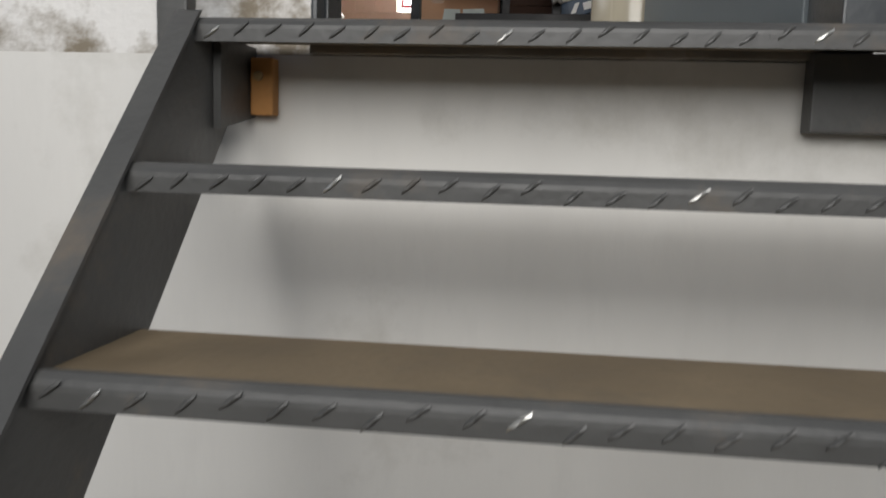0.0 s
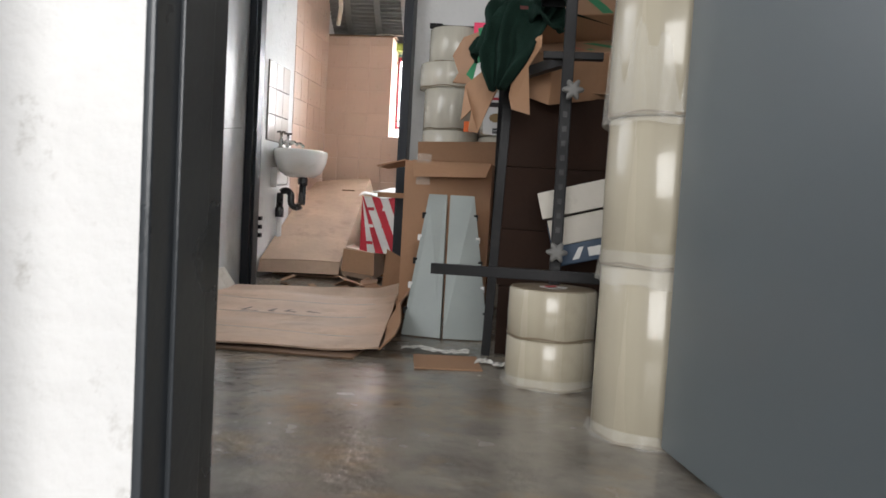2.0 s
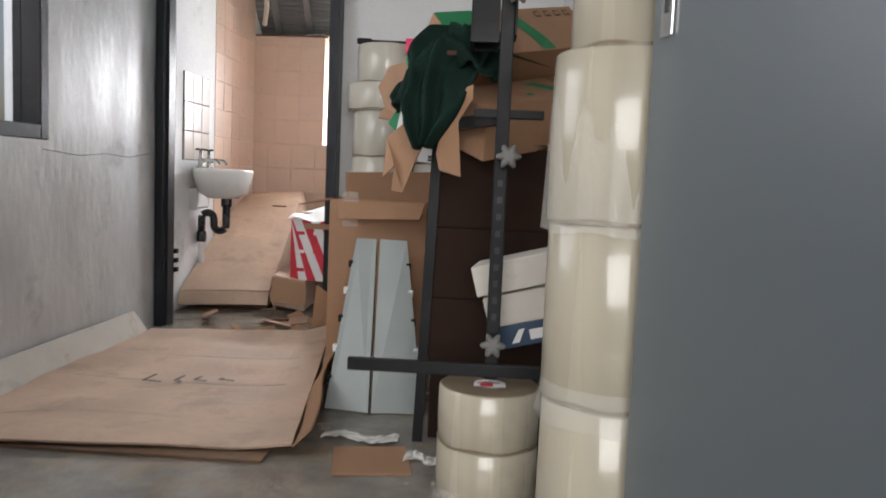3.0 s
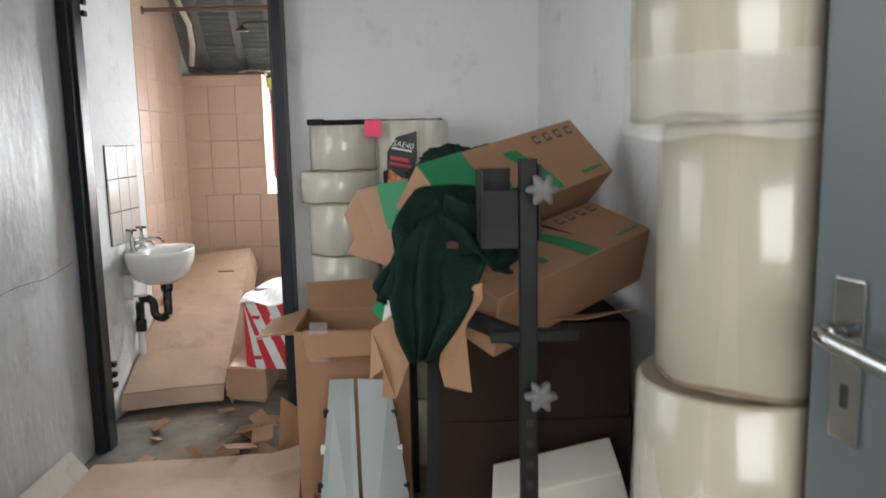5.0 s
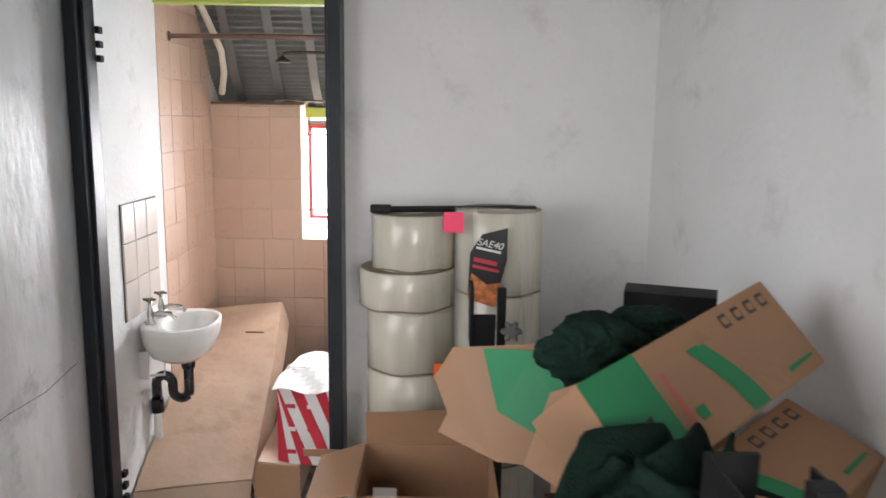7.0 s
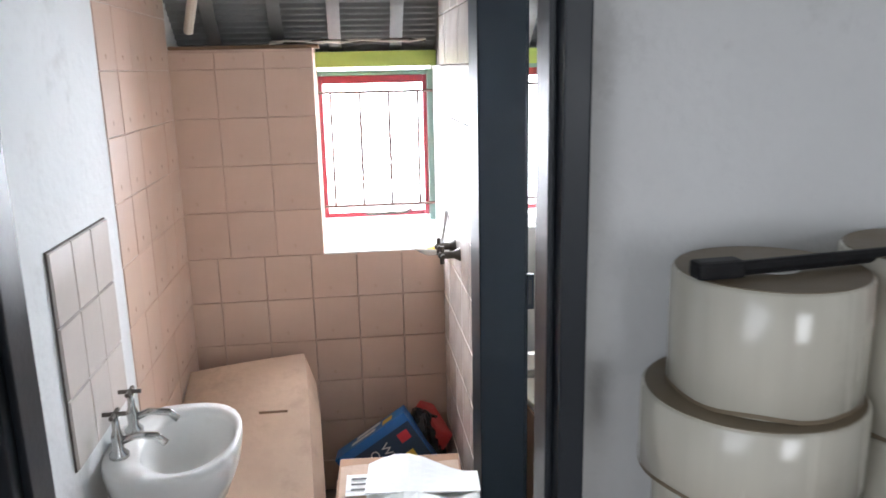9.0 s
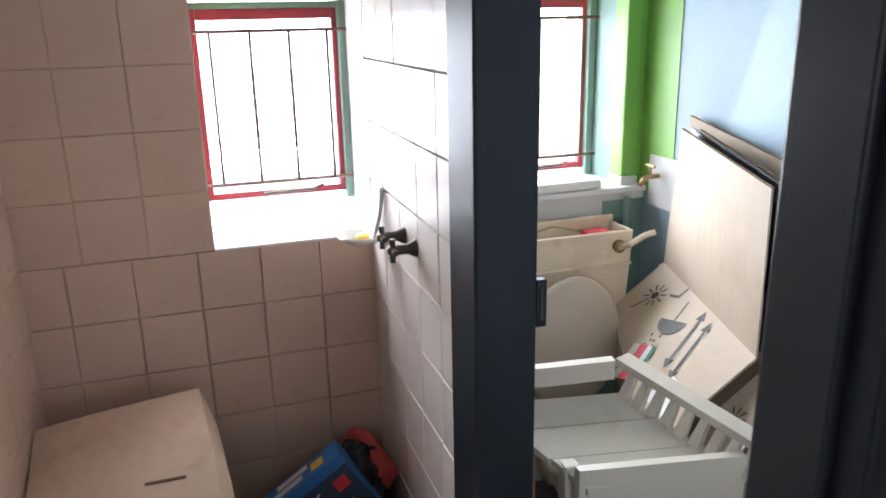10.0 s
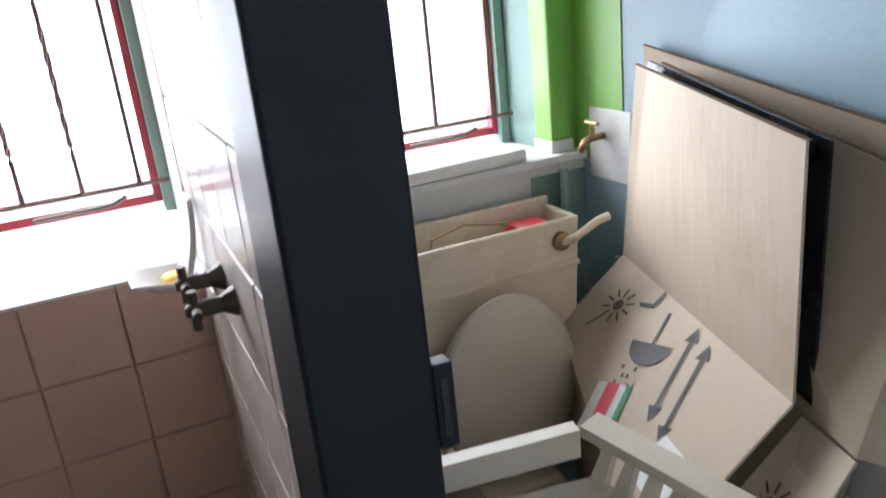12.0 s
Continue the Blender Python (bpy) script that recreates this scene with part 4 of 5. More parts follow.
def sun_symbol(m, parent, s, lift):
    disc = [(0.16 * s * math.cos(i * 0.5236), 0.16 * s * math.sin(i * 0.5236)) for i in range(12)]
    patch("sun_symbol", disc, m, GREYPRINT, parent, lift)
    for i in range(10):
        a = i * math.pi / 5
        c, q = math.cos(a), math.sin(a)
        r1 = (0.5 if i != 3 else 0.95) * s
        pts = [(0.24 * s * c - 0.03 * s * q, 0.24 * s * q + 0.03 * s * c), (0.24 * s * c + 0.03 * s * q, 0.24 * s * q - 0.03 * s * c), (r1 * c + 0.03 * s * q, r1 * q - 0.03 * s * c), (r1 * c - 0.03 * s * q, r1 * q + 0.03 * s * c)]
        patch("sun_ray", pts, m, GREYPRINT, parent, lift)


LF = 0.002 * flip


def on_flap(x, y, turn=0):
    return fm @ pose(x, y, 0, 0, 0, turn)


sun_symbol(on_flap(0.12, 0.085), c1, 0.085, LF)
um = on_flap(0.275, 0.09, 245)
patch("umbrella_symbol", [(0.05 * math.cos(radians(a)), 0.05 * math.sin(radians(a))) for a in range(0, 181, 18)], um @ pose(0, 0, 0, 0, 0, 90), GREYPRINT, c1, LF)
patch("umbrella_stem", rect(-0.004, -0.002, 0.075, 0.006), um, GREYPRINT, c1, LF)
for k in range(6):
    patch("rain_drop", rect(-0.1 + 0.018 * (k % 3), -0.04 + 0.022 * (k // 3) + 0.01 * (k % 2), 0.009, 0.007), um, GREYPRINT, c1, LF)
for k in range(2):
    am = on_flap(0.37 + 0.05 * k, 0.1 + 0.01 * k, 65)
    patch("arrow_shaft", rect(-0.075, -0.004, 0.15, 0.008), am, GREYPRINT, c1, LF)
    for sgn in (-1, 1):
        patch("arrow_head", [(sgn * 0.1, 0), (sgn * 0.068, 0.016), (sgn * 0.068, -0.016)], am, GREYPRINT, c1, LF)
patch("chevron", [(0, 0), (0.03, 0.02), (0.06, 0), (0.06, 0.012), (0.03, 0.032), (0, 0.012)], on_flap(0.16, 0.05, -60), GREYPRINT, c1, LF)
lm = on_flap(0.325, 0.17, 60)
patch("label", rect(0, 0, 0.12, 0.085), lm, WHITEPRINT, c1, LF, "red, white and green label")
patch("label_band", rect(0, 0.03, 0.12, 0.03), lm, REDPRINT, c1, LF * 1.6)
patch("label_band", rect(0, 0.0, 0.12, 0.012), lm, GREENPRINT, c1, LF * 1.6)
patch("white_sticker", rect(0.46, 0.18, 0.1, 0.09), fm, WHITEPRINT, c1, LF)
fm2 = frame_of((1.45, 5.37, 0.7205), Vector((-0.023, -0.113, -0.007)), Vector((-0.157, -0.007, -0.15)))
sun_symbol(fm2 @ pose(0.055, 0.13, 0), c2, 0.075, 0.002 * (1 if (fm2 @ Vector((0, 0, 1)) - fm2.translation).z > 0 else -1) * 4)


# ---- store room ----
def film_roll(r, h, m, material, group, wide=0.0, label="heavy roll of clear packing film", core=True):
    t = thing("film_roll", label, "film roll", m, group)
    part("wound_film", lathe([(r - 0.004, 0), (r, 0.004), (r + wide * 0.3, h * 0.5), (r, h - 0.004), (r - 0.004, h)], 48), material, t, smooth=True)
    part("end_face", lathe([(0.038, h), (0.038, h + 0.0012), (r - 0.005, h + 0.0012), (r - 0.005, h)], 48, close=False), TAPE_TOP, t, "brown end of the wound film")
    part("film_edge", grid(48, 1, lambda u, v: ((r + 0.0012) * math.cos(6.2832 * u), (r + 0.0012) * math.sin(6.2832 * u), 0.002 + 0.006 * v + 0.0025 * math.sin(u * 37 + h * 50))), TAPE_TOP, t, "darker ragged film edge", smooth=True)
    if core:
        part("core", lathe([(0.03, h - 0.05), (0.03, h + 0.002), (0.038, h + 0.002), (0.038, h - 0.05)], 24, close=False), WHITEPRINT, t, "cardboard core")
    return t


def skirt(r, z0, z1, m, parent_label, flare=0.006):
    """Loose crinkled film wrapped round a roll joint."""
    t = thing("film_wrap", parent_label, "plastic film", m)
    part("sheet", grid(72, 5, lambda u, v: ((r + 0.002 + (flare * (1 - v)) * (0.6 + 0.4 * math.sin(u * 61) * math.sin(u * 23))) * math.cos(2 * math.pi * u), (r + 0.002 + (flare * (1 - v)) * (0.6 + 0.4 * math.sin(u * 61) * math.sin(u * 23))) * math.sin(2 * math.pi * u), z0 + (z1 - z0) * v + 0.004 * math.sin(u * 40) * (1 - v))), FILM, t, smooth=True)
    return t


TX, TY = 1.632, 2.27
z = 0.0
for r, h, dx, dy in ((0.125, 0.37, 0, 0), (0.124, 0.312, -0.004, 0.002), (0.126, 0.29, -0.006, -0.004), (0.122, 0.308, 0.016, 0.004), (0.125, 0.2, -0.02, -0.004)):
    film_roll(r, h, pose(TX + dx, TY + dy, z), TAPE_SIDE, "tall stack of film rolls", 0.004)
    z += h + 0.002
skirt(0.127, 0.335, 0.405, pose(TX, TY, 0), "loose end of clear film round the stack", 0.01)
skirt(0.126, 0.67, 0.96, pose(TX - 0.004, TY, 0), "torn clear film round the stack", 0.012)
skirt(0.1285, 1.272, 1.36, pose(TX - 0.02, TY - 0.004, 0), "loose film hanging over a roll joint", 0.005)
skirt(0.128, 0.001, 0.03, pose(TX, TY, 0), "crumpled film at the foot of the stack", 0.012)

z = 0.0
for h in (0.132, 0.134):
    film_roll(0.121, h, pose(1.418, 2.695, z), TAPE_SIDE, "two film rolls on the floor", 0.003, "yellowish roll of clear film on the floor")
    z += h + 0.001
skirt(0.124, 0.001, 0.03, pose(1.418, 2.695, 0), "crumpled film under the floor rolls", 0.01)
lab = thing("core_label", "small red and white label on the roll end", "label", pose(1.41, 2.65, z + 0.003))
patch("label", rect(-0.03, 0, 0.075, 0.03), Matrix(), WHITEPRINT, lab)
patch("label_band", rect(-0.015, 0, 0.03, 0.03), Matrix(), REDPRINT, lab, 0.003)

AX, AY = 0.916, 4.33
z = 0.0
for r, h, dx in ((0.137, 0.2, 0), (0.137, 0.217, 0.0), (0.137, 0.22, 0.002), (0.137, 0.20, -0.002), (0.138, 0.20, 0), (0.15, 0.12, -0.012), (0.129, 0.17, 0.004)):
    film_roll(r, h - 0.001, pose(AX + dx, AY - (0.004 if r > 0.14 else 0), z), TAPE_PALE, "film rolls against the wall", 0.002, "pale roll of clear film stacked against the wall")
    z += h
ZA = z
z = 0.0
for h in (0.27, 0.27, 0.275, 0.27, 0.255):
    film_roll(0.137, h - 0.001, pose(AX + 0.272, AY + 0.008, z), TAPE_PALE, "film rolls against the wall", 0.002, "pale roll of clear film stacked against the wall")
    z += h
skirt(0.137, 1.03, 1.07, pose(AX, AY, 0), "loose film edge on the stacked rolls", 0.012)
wrench = thing("steel_bar", "dark steel bar with a bent end lying on the rolls", "steel bar", pose(AX - 0.07, AY - 0.04, ZA + 0.012, 0, 0, 4))
part("shaft", tube([(0, 0, 0), (0.4, 0.02, 0.002)], 0.01, 10), BLACKSTEEL, wrench)
part("hooked_end", box((-0.055, -0.016, -0.01), (0.01, 0.016, 0.014), 0.006), BLACKSTEEL, wrench)
part("flat_end", box((0.385, 0.002, -0.008), (0.46, 0.04, 0.01), 0.004), BLACKSTEEL, wrench)

# printed bag in front of the rolls
bagp = thing("printed_bag", "clear plastic bag printed with oil bottle pictures", "plastic bag", pose(1.07, 4.19, 0.825, 90, 0, 0))
BH = 0.53
part("sheet", grid(10, 14, lambda u, v: (0.24 * u - 0.02, BH * v, -0.03 + 0.012 * math.sin(6 * u + 3 * v))), FILM, bagp)
patch("black_bottle", [(0.02, 0.26), (0.1, 0.235), (0.135, 0.38), (0.135, 0.475), (0.06, 0.455), (0.025, 0.4)], Matrix(), BLACKPRINT, bagp, 0.0)
patch("orange_flame", [(0.02, 0.26), (0.1, 0.235), (0.118, 0.31), (0.075, 0.305), (0.03, 0.34)], Matrix(), mat("flame_print", (0.6, 0.2, 0.07), 0.5, var=0.6, scale=40), bagp, 0.002)
words("SAE40", 0.03, pose(0.043, 0.425, 0.002, 0, 0, -12), WHITEPRINT, bagp, shear=0.2)
patch("print_bar", rect(0, 0, 0.075, 0.007), pose(0.042, 0.413, 0.002, 0, 0, -12), WHITEPRINT, bagp, 0.001)
patch("red_print_bar", rect(0, 0, 0.07, 0.013), pose(0.035, 0.375, 0.002, 0, 0, -12), REDPRINT, bagp, 0.001)
patch("red_print_bar", rect(0, 0, 0.08, 0.009), pose(0.032, 0.357, 0.002, 0, 0, -12), REDPRINT, bagp, 0.001)
patch("white_bottle", [(0.015, 0.0), (0.125, -0.012), (0.13, 0.13), (0.09, 0.19), (0.045, 0.2), (0.012, 0.1)], Matrix(), WHITEPRINT, bagp, 0.0)
patch("print_bar", rect(0.04, 0.125, 0.062, 0.022), Matrix(), BLACKPRINT, bagp, 0.002)
patch("red_print_bar", rect(0.04, 0.158, 0.045, 0.012), Matrix(), REDPRINT, bagp, 0.002)
patch("gear_picture", [(0.075 + 0.035 * math.cos(a / 10 * 6.283), 0.075 + 0.022 * math.sin(a / 10 * 6.283)) for a in range(10)], Matrix(), BRASS, bagp, 0.002)
patch("dark_panel", rect(0.06, 0.002, 0.06, 0.024), Matrix(), BLACKPRINT, bagp, 0.002)
words("20W-50", 0.017, pose(0.061, 0.008, 0.003), WHITEPRINT, bagp)
patch("green_label", rect(0.165, -0.08, 0.07, 0.07), Matrix(), LIMEPRINT, bagp, 0.0)
for k in range(3):
    patch("print_bar", rect(0.175, -0.07 + 0.02 * k, 0.05, 0.006), Matrix(), GREYPRINT, bagp, 0.002)
for nm, mtl, x, zz in (("pink_sticker", PINKPRINT, 1.045, 1.283), ("orange_sticker", ORANGEPRINT, 1.022, 0.83)):
    s = thing(nm, nm.split("_")[0] + " fluorescent sticker on a film roll", "sticker", pose(x, 4.2, zz, 90))
    patch("sticker", rect(-0.03, 0, 0.06, 0.06 if "pink" in nm else 0.05), Matrix(), mtl, s)


# black steel frames with star knobs
def star_knob(m):
    t = thing("star_knob", "grey star-shaped clamp knob", "knob", m, "star knobs on the frame")
    bm = bmesh.new()
    pts = []
    for i in range(48):
        a = 2 * math.pi * i / 48
        r = 0.024 + 0.006 * math.cos(6 * a)
        pts.append((r * math.cos(a), r * math.sin(a)))
    rows = [[bm.verts.new((x * k, y * k, zz)) for x, y in pts] for k, zz in ((0.9, 0), (1, 0.004), (1, 0.016), (0.85, 0.021), (0.4, 0.022))]
    for a, b in zip(rows, rows[1:]):
        for i in range(48):
            bm.faces.new((a[i], a[(i + 1) % 48], b[(i + 1) % 48], b[i]))
    bm.faces.new(rows[0][::-1])
    bm.faces.new(rows[-1])
    part("grip", bm, KNOBGREY, t, smooth=True)
    part("stud", tube([(0, 0, -0.03), (0, 0, 0.002)], 0.006, 8), BRIGHT, t)
    return t


fr = thing("steel_stand", "black painted steel stand with uprights, arms and clamp brackets", "steel stand")
UX, UY = 1.42, 2.722
part("upright", box((UX - 0.016, UY - 0.016, 0.274), (UX + 0.016, UY + 0.016, 1.236), 0.003), BLACKSTEEL, fr)
for k in range(9):
    part("adjuster_hole", box((UX - 0.006, UY - 0.0175, 0.42 + 0.04 * k), (UX + 0.006, UY - 0.0155, 0.435 + 0.04 * k)), BLACKPRINT, fr)
part("arm", box((1.073, UY - 0.036, 0.285), (1.56, UY - 0.018, 0.315), 0.002), BLACKSTEEL, fr)
part("arm", box((1.35, UY - 0.01, 0.90), (1.515, UY + 0.022, 0.92), 0.002), BLACKSTEEL, fr)
part("tie_bar", solid([(UX - 0.015, UY, 0.885), (UX + 0.015, UY, 0.885), (1.27, 3.05, 0.885), (1.24, 3.05, 0.885)], (0, 0, 0.03)), BLACKSTEEL, fr)
part("rear_upright", solid([(1.208, 3.02, 0.0), (1.236, 3.02, 0.0), (1.262, 3.02, 0.886), (1.234, 3.02, 0.886)], (0, 0.02, 0)), BLACKSTEEL, fr)
br = part("clamp_bracket", box((UX - 0.085, UY - 0.005, 1.075), (UX - 0.08, UY + 0.13, 1.215), 0.001), BLACKSTEEL, fr)
part("bracket_side", box((UX - 0.08, UY + 0.122, 1.075), (UX - 0.018, UY + 0.13, 1.215)), BLACKSTEEL, br)
part("bracket_side", box((UX - 0.08, UY - 0.005, 1.075), (UX - 0.018, UY + 0.003, 1.18)), BLACKSTEEL, br)
part("clamp_plate", box((UX + 0.017, UY - 0.02, 1.09), (UX + 0.022, UY + 0.07, 1.225), 0.001), BLACKSTEEL, fr)
for x, y, zz in ((UX + 0.02, UY - 0.038, 1.183), (UX + 0.016, UY - 0.038, 0.81), (UX + 0.0, UY - 0.05, 0.368)):
    star_knob(pose(x, y, zz, 90))
fr2 = thing("steel_upright", "black steel upright with a clamp bracket behind the boxes", "steel stand")
part("upright", box((1.163, 3.97, 0.0), (1.187, 3.995, 1.165), 0.003), BLACKSTEEL, fr2)
part("clamp_bracket", box((1.09, 3.975, 1.0), (1.10, 4.08, 1.165), 0.001), BLACKSTEEL, fr2)
part("bracket_side", box((1.10, 3.98, 1.0), (1.16, 3.99, 1.09)), BLACKSTEEL, fr2)
star_knob(pose(1.20, 3.955, 1.055, 90))

# dark brown cartons
for i, (z0, z1, dx) in enumerate(((0.0, 0.225, 0.006), (0.226, 0.412, 0.0), (0.413, 0.615, 0.0), (0.616, 0.845, -0.004))):
    b = thing("brown_carton", "closed dark brown carton in a stack", "cardboard box", pose(1.243 + dx, 3.06, z0, 0, 0, -1 + i * 0.7), "stack of dark brown cartons")
    part("body", box((0, 0, 0), (0.465, 0.4, z1 - z0), 0.004), BROWNBOX, b)
    part("tape", box((0.2, -0.0015, (z1 - z0) * 0.5), (0.25, 0.0, z1 - z0 - 0.004)), BROWNBOX, b)
fl = thing("loose_flap", "thin folded board lying on the brown cartons", "cardboard", pose(1.47, 3.05, 0.847, 0, 0, -4))
part("sheet", grid(8, 6, lambda u, v: (0.24 * u, 0.1 * v, 0.004 + 0.03 * u * (1 - v) + 0.004 * math.sin(9 * u)), 0.003), KRAFT, fl)

# white and blue carton, tilted
wb = thing("white_carton", "dusty white carton with a blue base, tilted and dented", "cardboard box", pose(1.427, 2.835, 0.315, 0, -15, -6))
part("body", box((0, 0, 0.06), (0.255, 0.17, 0.14), 0.004), WHITEBOX, wb)
part("lid", box((-0.012, -0.006, 0.146), (0.26, 0.175, 0.225), 0.004), WHITEBOX, wb)
part("blue_base", box((0.002, 0.002, 0.0), (0.253, 0.168, 0.0595), 0.003), NAVY, wb, "blue printed base")
patch("print_block", [(0.05, 0.012), (0.07, 0.012), (0.09, 0.045), (0.075, 0.045)], pose(0, 0.0005, 0, 90), WHITEPRINT, wb)
patch("print_block", rect(0.1, 0.014, 0.045, 0.026), pose(0, 0.0005, 0, 90), WHITEPRINT, wb)
patch("blue_side", [(-0.16, 0.005), (-0.01, 0.005), (-0.01, 0.13)], pose(-0.002, 0, 0, 90, 0, -90), BLUEPRINT, wb)

# grey sheet-metal troughs leaning back
for k, (b0, b1, t0, t1) in enumerate((((0.90, 3.275), (1.045, 3.245), (0.915, 3.70), (0.99, 3.705)), ((1.055, 3.245), (1.216, 3.269), (1.003, 3.705), (1.105, 3.685)))):
    t = thing("metal_trough", "grey-green folded metal trough leaning on a carton", "metal trough", group="pair of metal troughs")
    e0, e1, f0, f1 = Vector((*b0, 0.004)), Vector((*b1, 0.004)), Vector((*t0, 0.521)), Vector((*t1, 0.521))
    part("face", solid([e0, e1, f1, f0], (0, 0.003, -0.002)), PANELGREY, t)
    part("side", solid([e0, f0, f0 + Vector((0, 0.02, -0.03)), e0 + Vector((0, 0.05, 0.0))], (0.003, 0, 0)), PANELGREY, t)
    part("side", solid([e1, f1, f1 + Vector((0, 0.02, -0.03)), e1 + Vector((0, 0.05, 0.0))], (-0.003, 0, 0)), PANELGREY, t)
    for i in range(5):
        p = (e0 if k == 0 else e1).lerp(f0 if k == 0 else f1, 0.15 + 0.17 * i)
        part("side_clip", box((p.x - 0.012, p.y + 0.002, p.z - 0.012), (p.x + 0.004, p.y + 0.02, p.z + 0.012), 0.002), WHITEPRINT if i % 2 else BLACKSTEEL, t)

# kraft carton before the rolls
kc = thing("open_carton", "open kraft carton with shiny tape before the film rolls", "cardboard box", pose(0.795, 3.775, 0.0))
part("front", box((0, 0, 0), (0.37, 0.005, 0.66), 0.001), KRAFT, kc)
part("back", box((0, 0.33, 0), (0.37, 0.335, 0.66), 0.001), KRAFT, kc)
part("side", box((0, 0.005, 0), (0.005, 0.33, 0.66), 0.001), KRAFT, kc)
part("side", box((0.365, 0.005, 0), (0.37, 0.33, 0.66), 0.001), KRAFT, kc)
part("bottom", box((0.005, 0.005, 0.002), (0.365, 0.33, 0.01)), KRAFT, kc)
part("front_flap", solid([(0.03, 0, 0.66), (0.365, 0, 0.66), (0.35, -0.07, 0.60), (0.05, -0.07, 0.59)], (0, 0.004, 0.004)), KRAFT, kc)
part("back_flap", solid([(0.0, 0.335, 0.66), (0.37, 0.335, 0.66), (0.37, 0.31, 0.78), (0.0, 0.31, 0.765)], (0, 0.004, 0)), KRAFT, kc)
part("side_flap", solid([(0.0, 0.01, 0.66), (0.0, 0.33, 0.66), (-0.13, 0.3, 0.63), (-0.13, 0.04, 0.63)], (0, 0, 0.005)), KRAFT, kc)
part("tape", grid(6, 10, lambda u, v: (0.05 + 0.06 * u, -0.006 + 0.004 * math.sin(8 * v), 0.56 + 0.13 * v)), FILM, kc, "loose clear tape")


# kraft boxes with green print
def green_box(L, T, Bc, depth, label, band=True):
    L, T, Bc = Vector(L), Vector(T), Vector(Bc)
    u, v = T - L, Bc - L
    n = u.cross(v).normalized()
    m = frame_of(L, u, v)
    w, h = u.length, v.dot(m.col[1].to_3d())
    down = -1 if (m.col[2].z > 0) else 1
    b = thing("kraft_carton", label, "cardboard box", m, "green printed cartons")
    part("body", box((0, 0, 0), (w, h, down * depth), 0.004), KRAFT, b)
    s = -down
    if band:
        patch("green_band", [(0.002, 0.0), (0.135, 0.0), (0.135, h), (0.002, h)], Matrix(), GREENPRINT, b, s * 0.0015)
        patch("slot", [(0.03, h * 0.6), (0.09, h * 0.52), (0.088, h * 0.59), (0.04, h * 0.68)], Matrix(), BLACKPRINT, b, s * 0.003)
    pts = []
    for i in range(9):
        a = i / 8
        pts.append((0.24 + 0.05 * math.sin(a * 1.5), h * (0.22 + 0.76 * a)))
    for i in range(8, -1, -1):
        a = i / 8
        pts.append((0.285 + 0.055 * math.sin(a * 1.5), h * (0.22 + 0.76 * a)))
    patch("green_arc", pts, Matrix(), GREENPRINT, b, s * 0.0015)
    patch("green_spike", [(0.27, h * 0.24), (0.29, h * 0.07), (0.31, h * 0.24)], Matrix(), mat("kraft_fold", (0.3, 0.17, 0.09), 0.8), b, s * 0.002)
    for i in range(4):
        patch("symbol_frame", rect(w - 0.17 + 0.04 * i, 0.018, 0.022, 0.026), Matrix(), GREYPRINT, b, s * 0.0015)
        patch("symbol_inset", rect(w - 0.167 + 0.04 * i, 0.024, 0.016, 0.014), Matrix(), KRAFT, b, s * 0.0025)
    patch("green_print_bar", [(w - 0.1, h - 0.03), (w - 0.02, h - 0.03), (w - 0.02, h - 0.024), (w - 0.1, h - 0.02)], Matrix(), GREENPRINT, b, s * 0.0015)
    patch("red_print_bar", rect(0.155, 0.05, 0.012, 0.09), Matrix(), mat("faded_red_ink", (0.45, 0.12, 0.08), 0.7), b, s * 0.0015)
    patch("green_print_mark", rect(0.18, 0.125, 0.022, 0.022), Matrix(), GREENPRINT, b, s * 0.0015)
    return b


green_box((1.215, 3.08, 1.215), (1.622, 3.40, 1.317), (1.322, 3.003, 1.084), 0.15, "kraft carton with green print lying tilted on another")
green_box((1.262, 3.03, 1.0), (1.669, 3.349, 1.102), (1.345, 2.867, 0.933), 0.15, "lower kraft carton with green print on the brown stack", band=False)


def torn(name, pts, thick, material, label, green=None):
    t = thing(name, label, "cardboard")
    bm = bmesh.new()
    vs = [bm.verts.new((p[0] + 0.01, p[1] - 0.0, p[2] - 0.0)) for p in pts]
    bm.faces.new(vs)
    bmesh.ops.triangulate(bm, faces=bm.faces[:])
    bmesh.ops.recalc_face_normals(bm, faces=bm.faces[:])
    bmesh.ops.solidify(bm, geom=bm.faces[:], thickness=thick)
    part("sheet", bm, material, t)
    return t


torn("torn_flap", [(0.99, 3.56, 1.06), (1.03, 3.55, 1.13), (1.20, 3.45, 1.17), (1.26, 3.35, 1.10), (1.24, 3.35, 0.95), (1.12, 3.42, 0.93), (1.0, 3.52, 0.95), (1.02, 3.53, 0.99)], 0.005, KRAFT, "torn kraft flap standing up beside the cartons")
torn("green_flap", [(1.09, 3.48, 1.15), (1.19, 3.42, 1.165), (1.28, 3.28, 1.10), (1.25, 3.30, 1.0), (1.12, 3.44, 1.03)], 0.004, GREENPRINT, "torn flap with green print beside the cartons")
torn("green_flap", [(1.10, 3.02, 0.90), (1.18, 2.98, 1.02), (1.24, 2.95, 1.0), (1.16, 3.0, 0.84)], 0.004, GREENPRINT, "green printed flap hanging under the fleece")
torn("label_flap", [(1.12, 3.0, 0.855), (1.135, 2.995, 0.93), (1.165, 2.985, 0.94), (1.15, 2.99, 0.87)], 0.003, WHITEPRINT, "white label on the hanging flap")
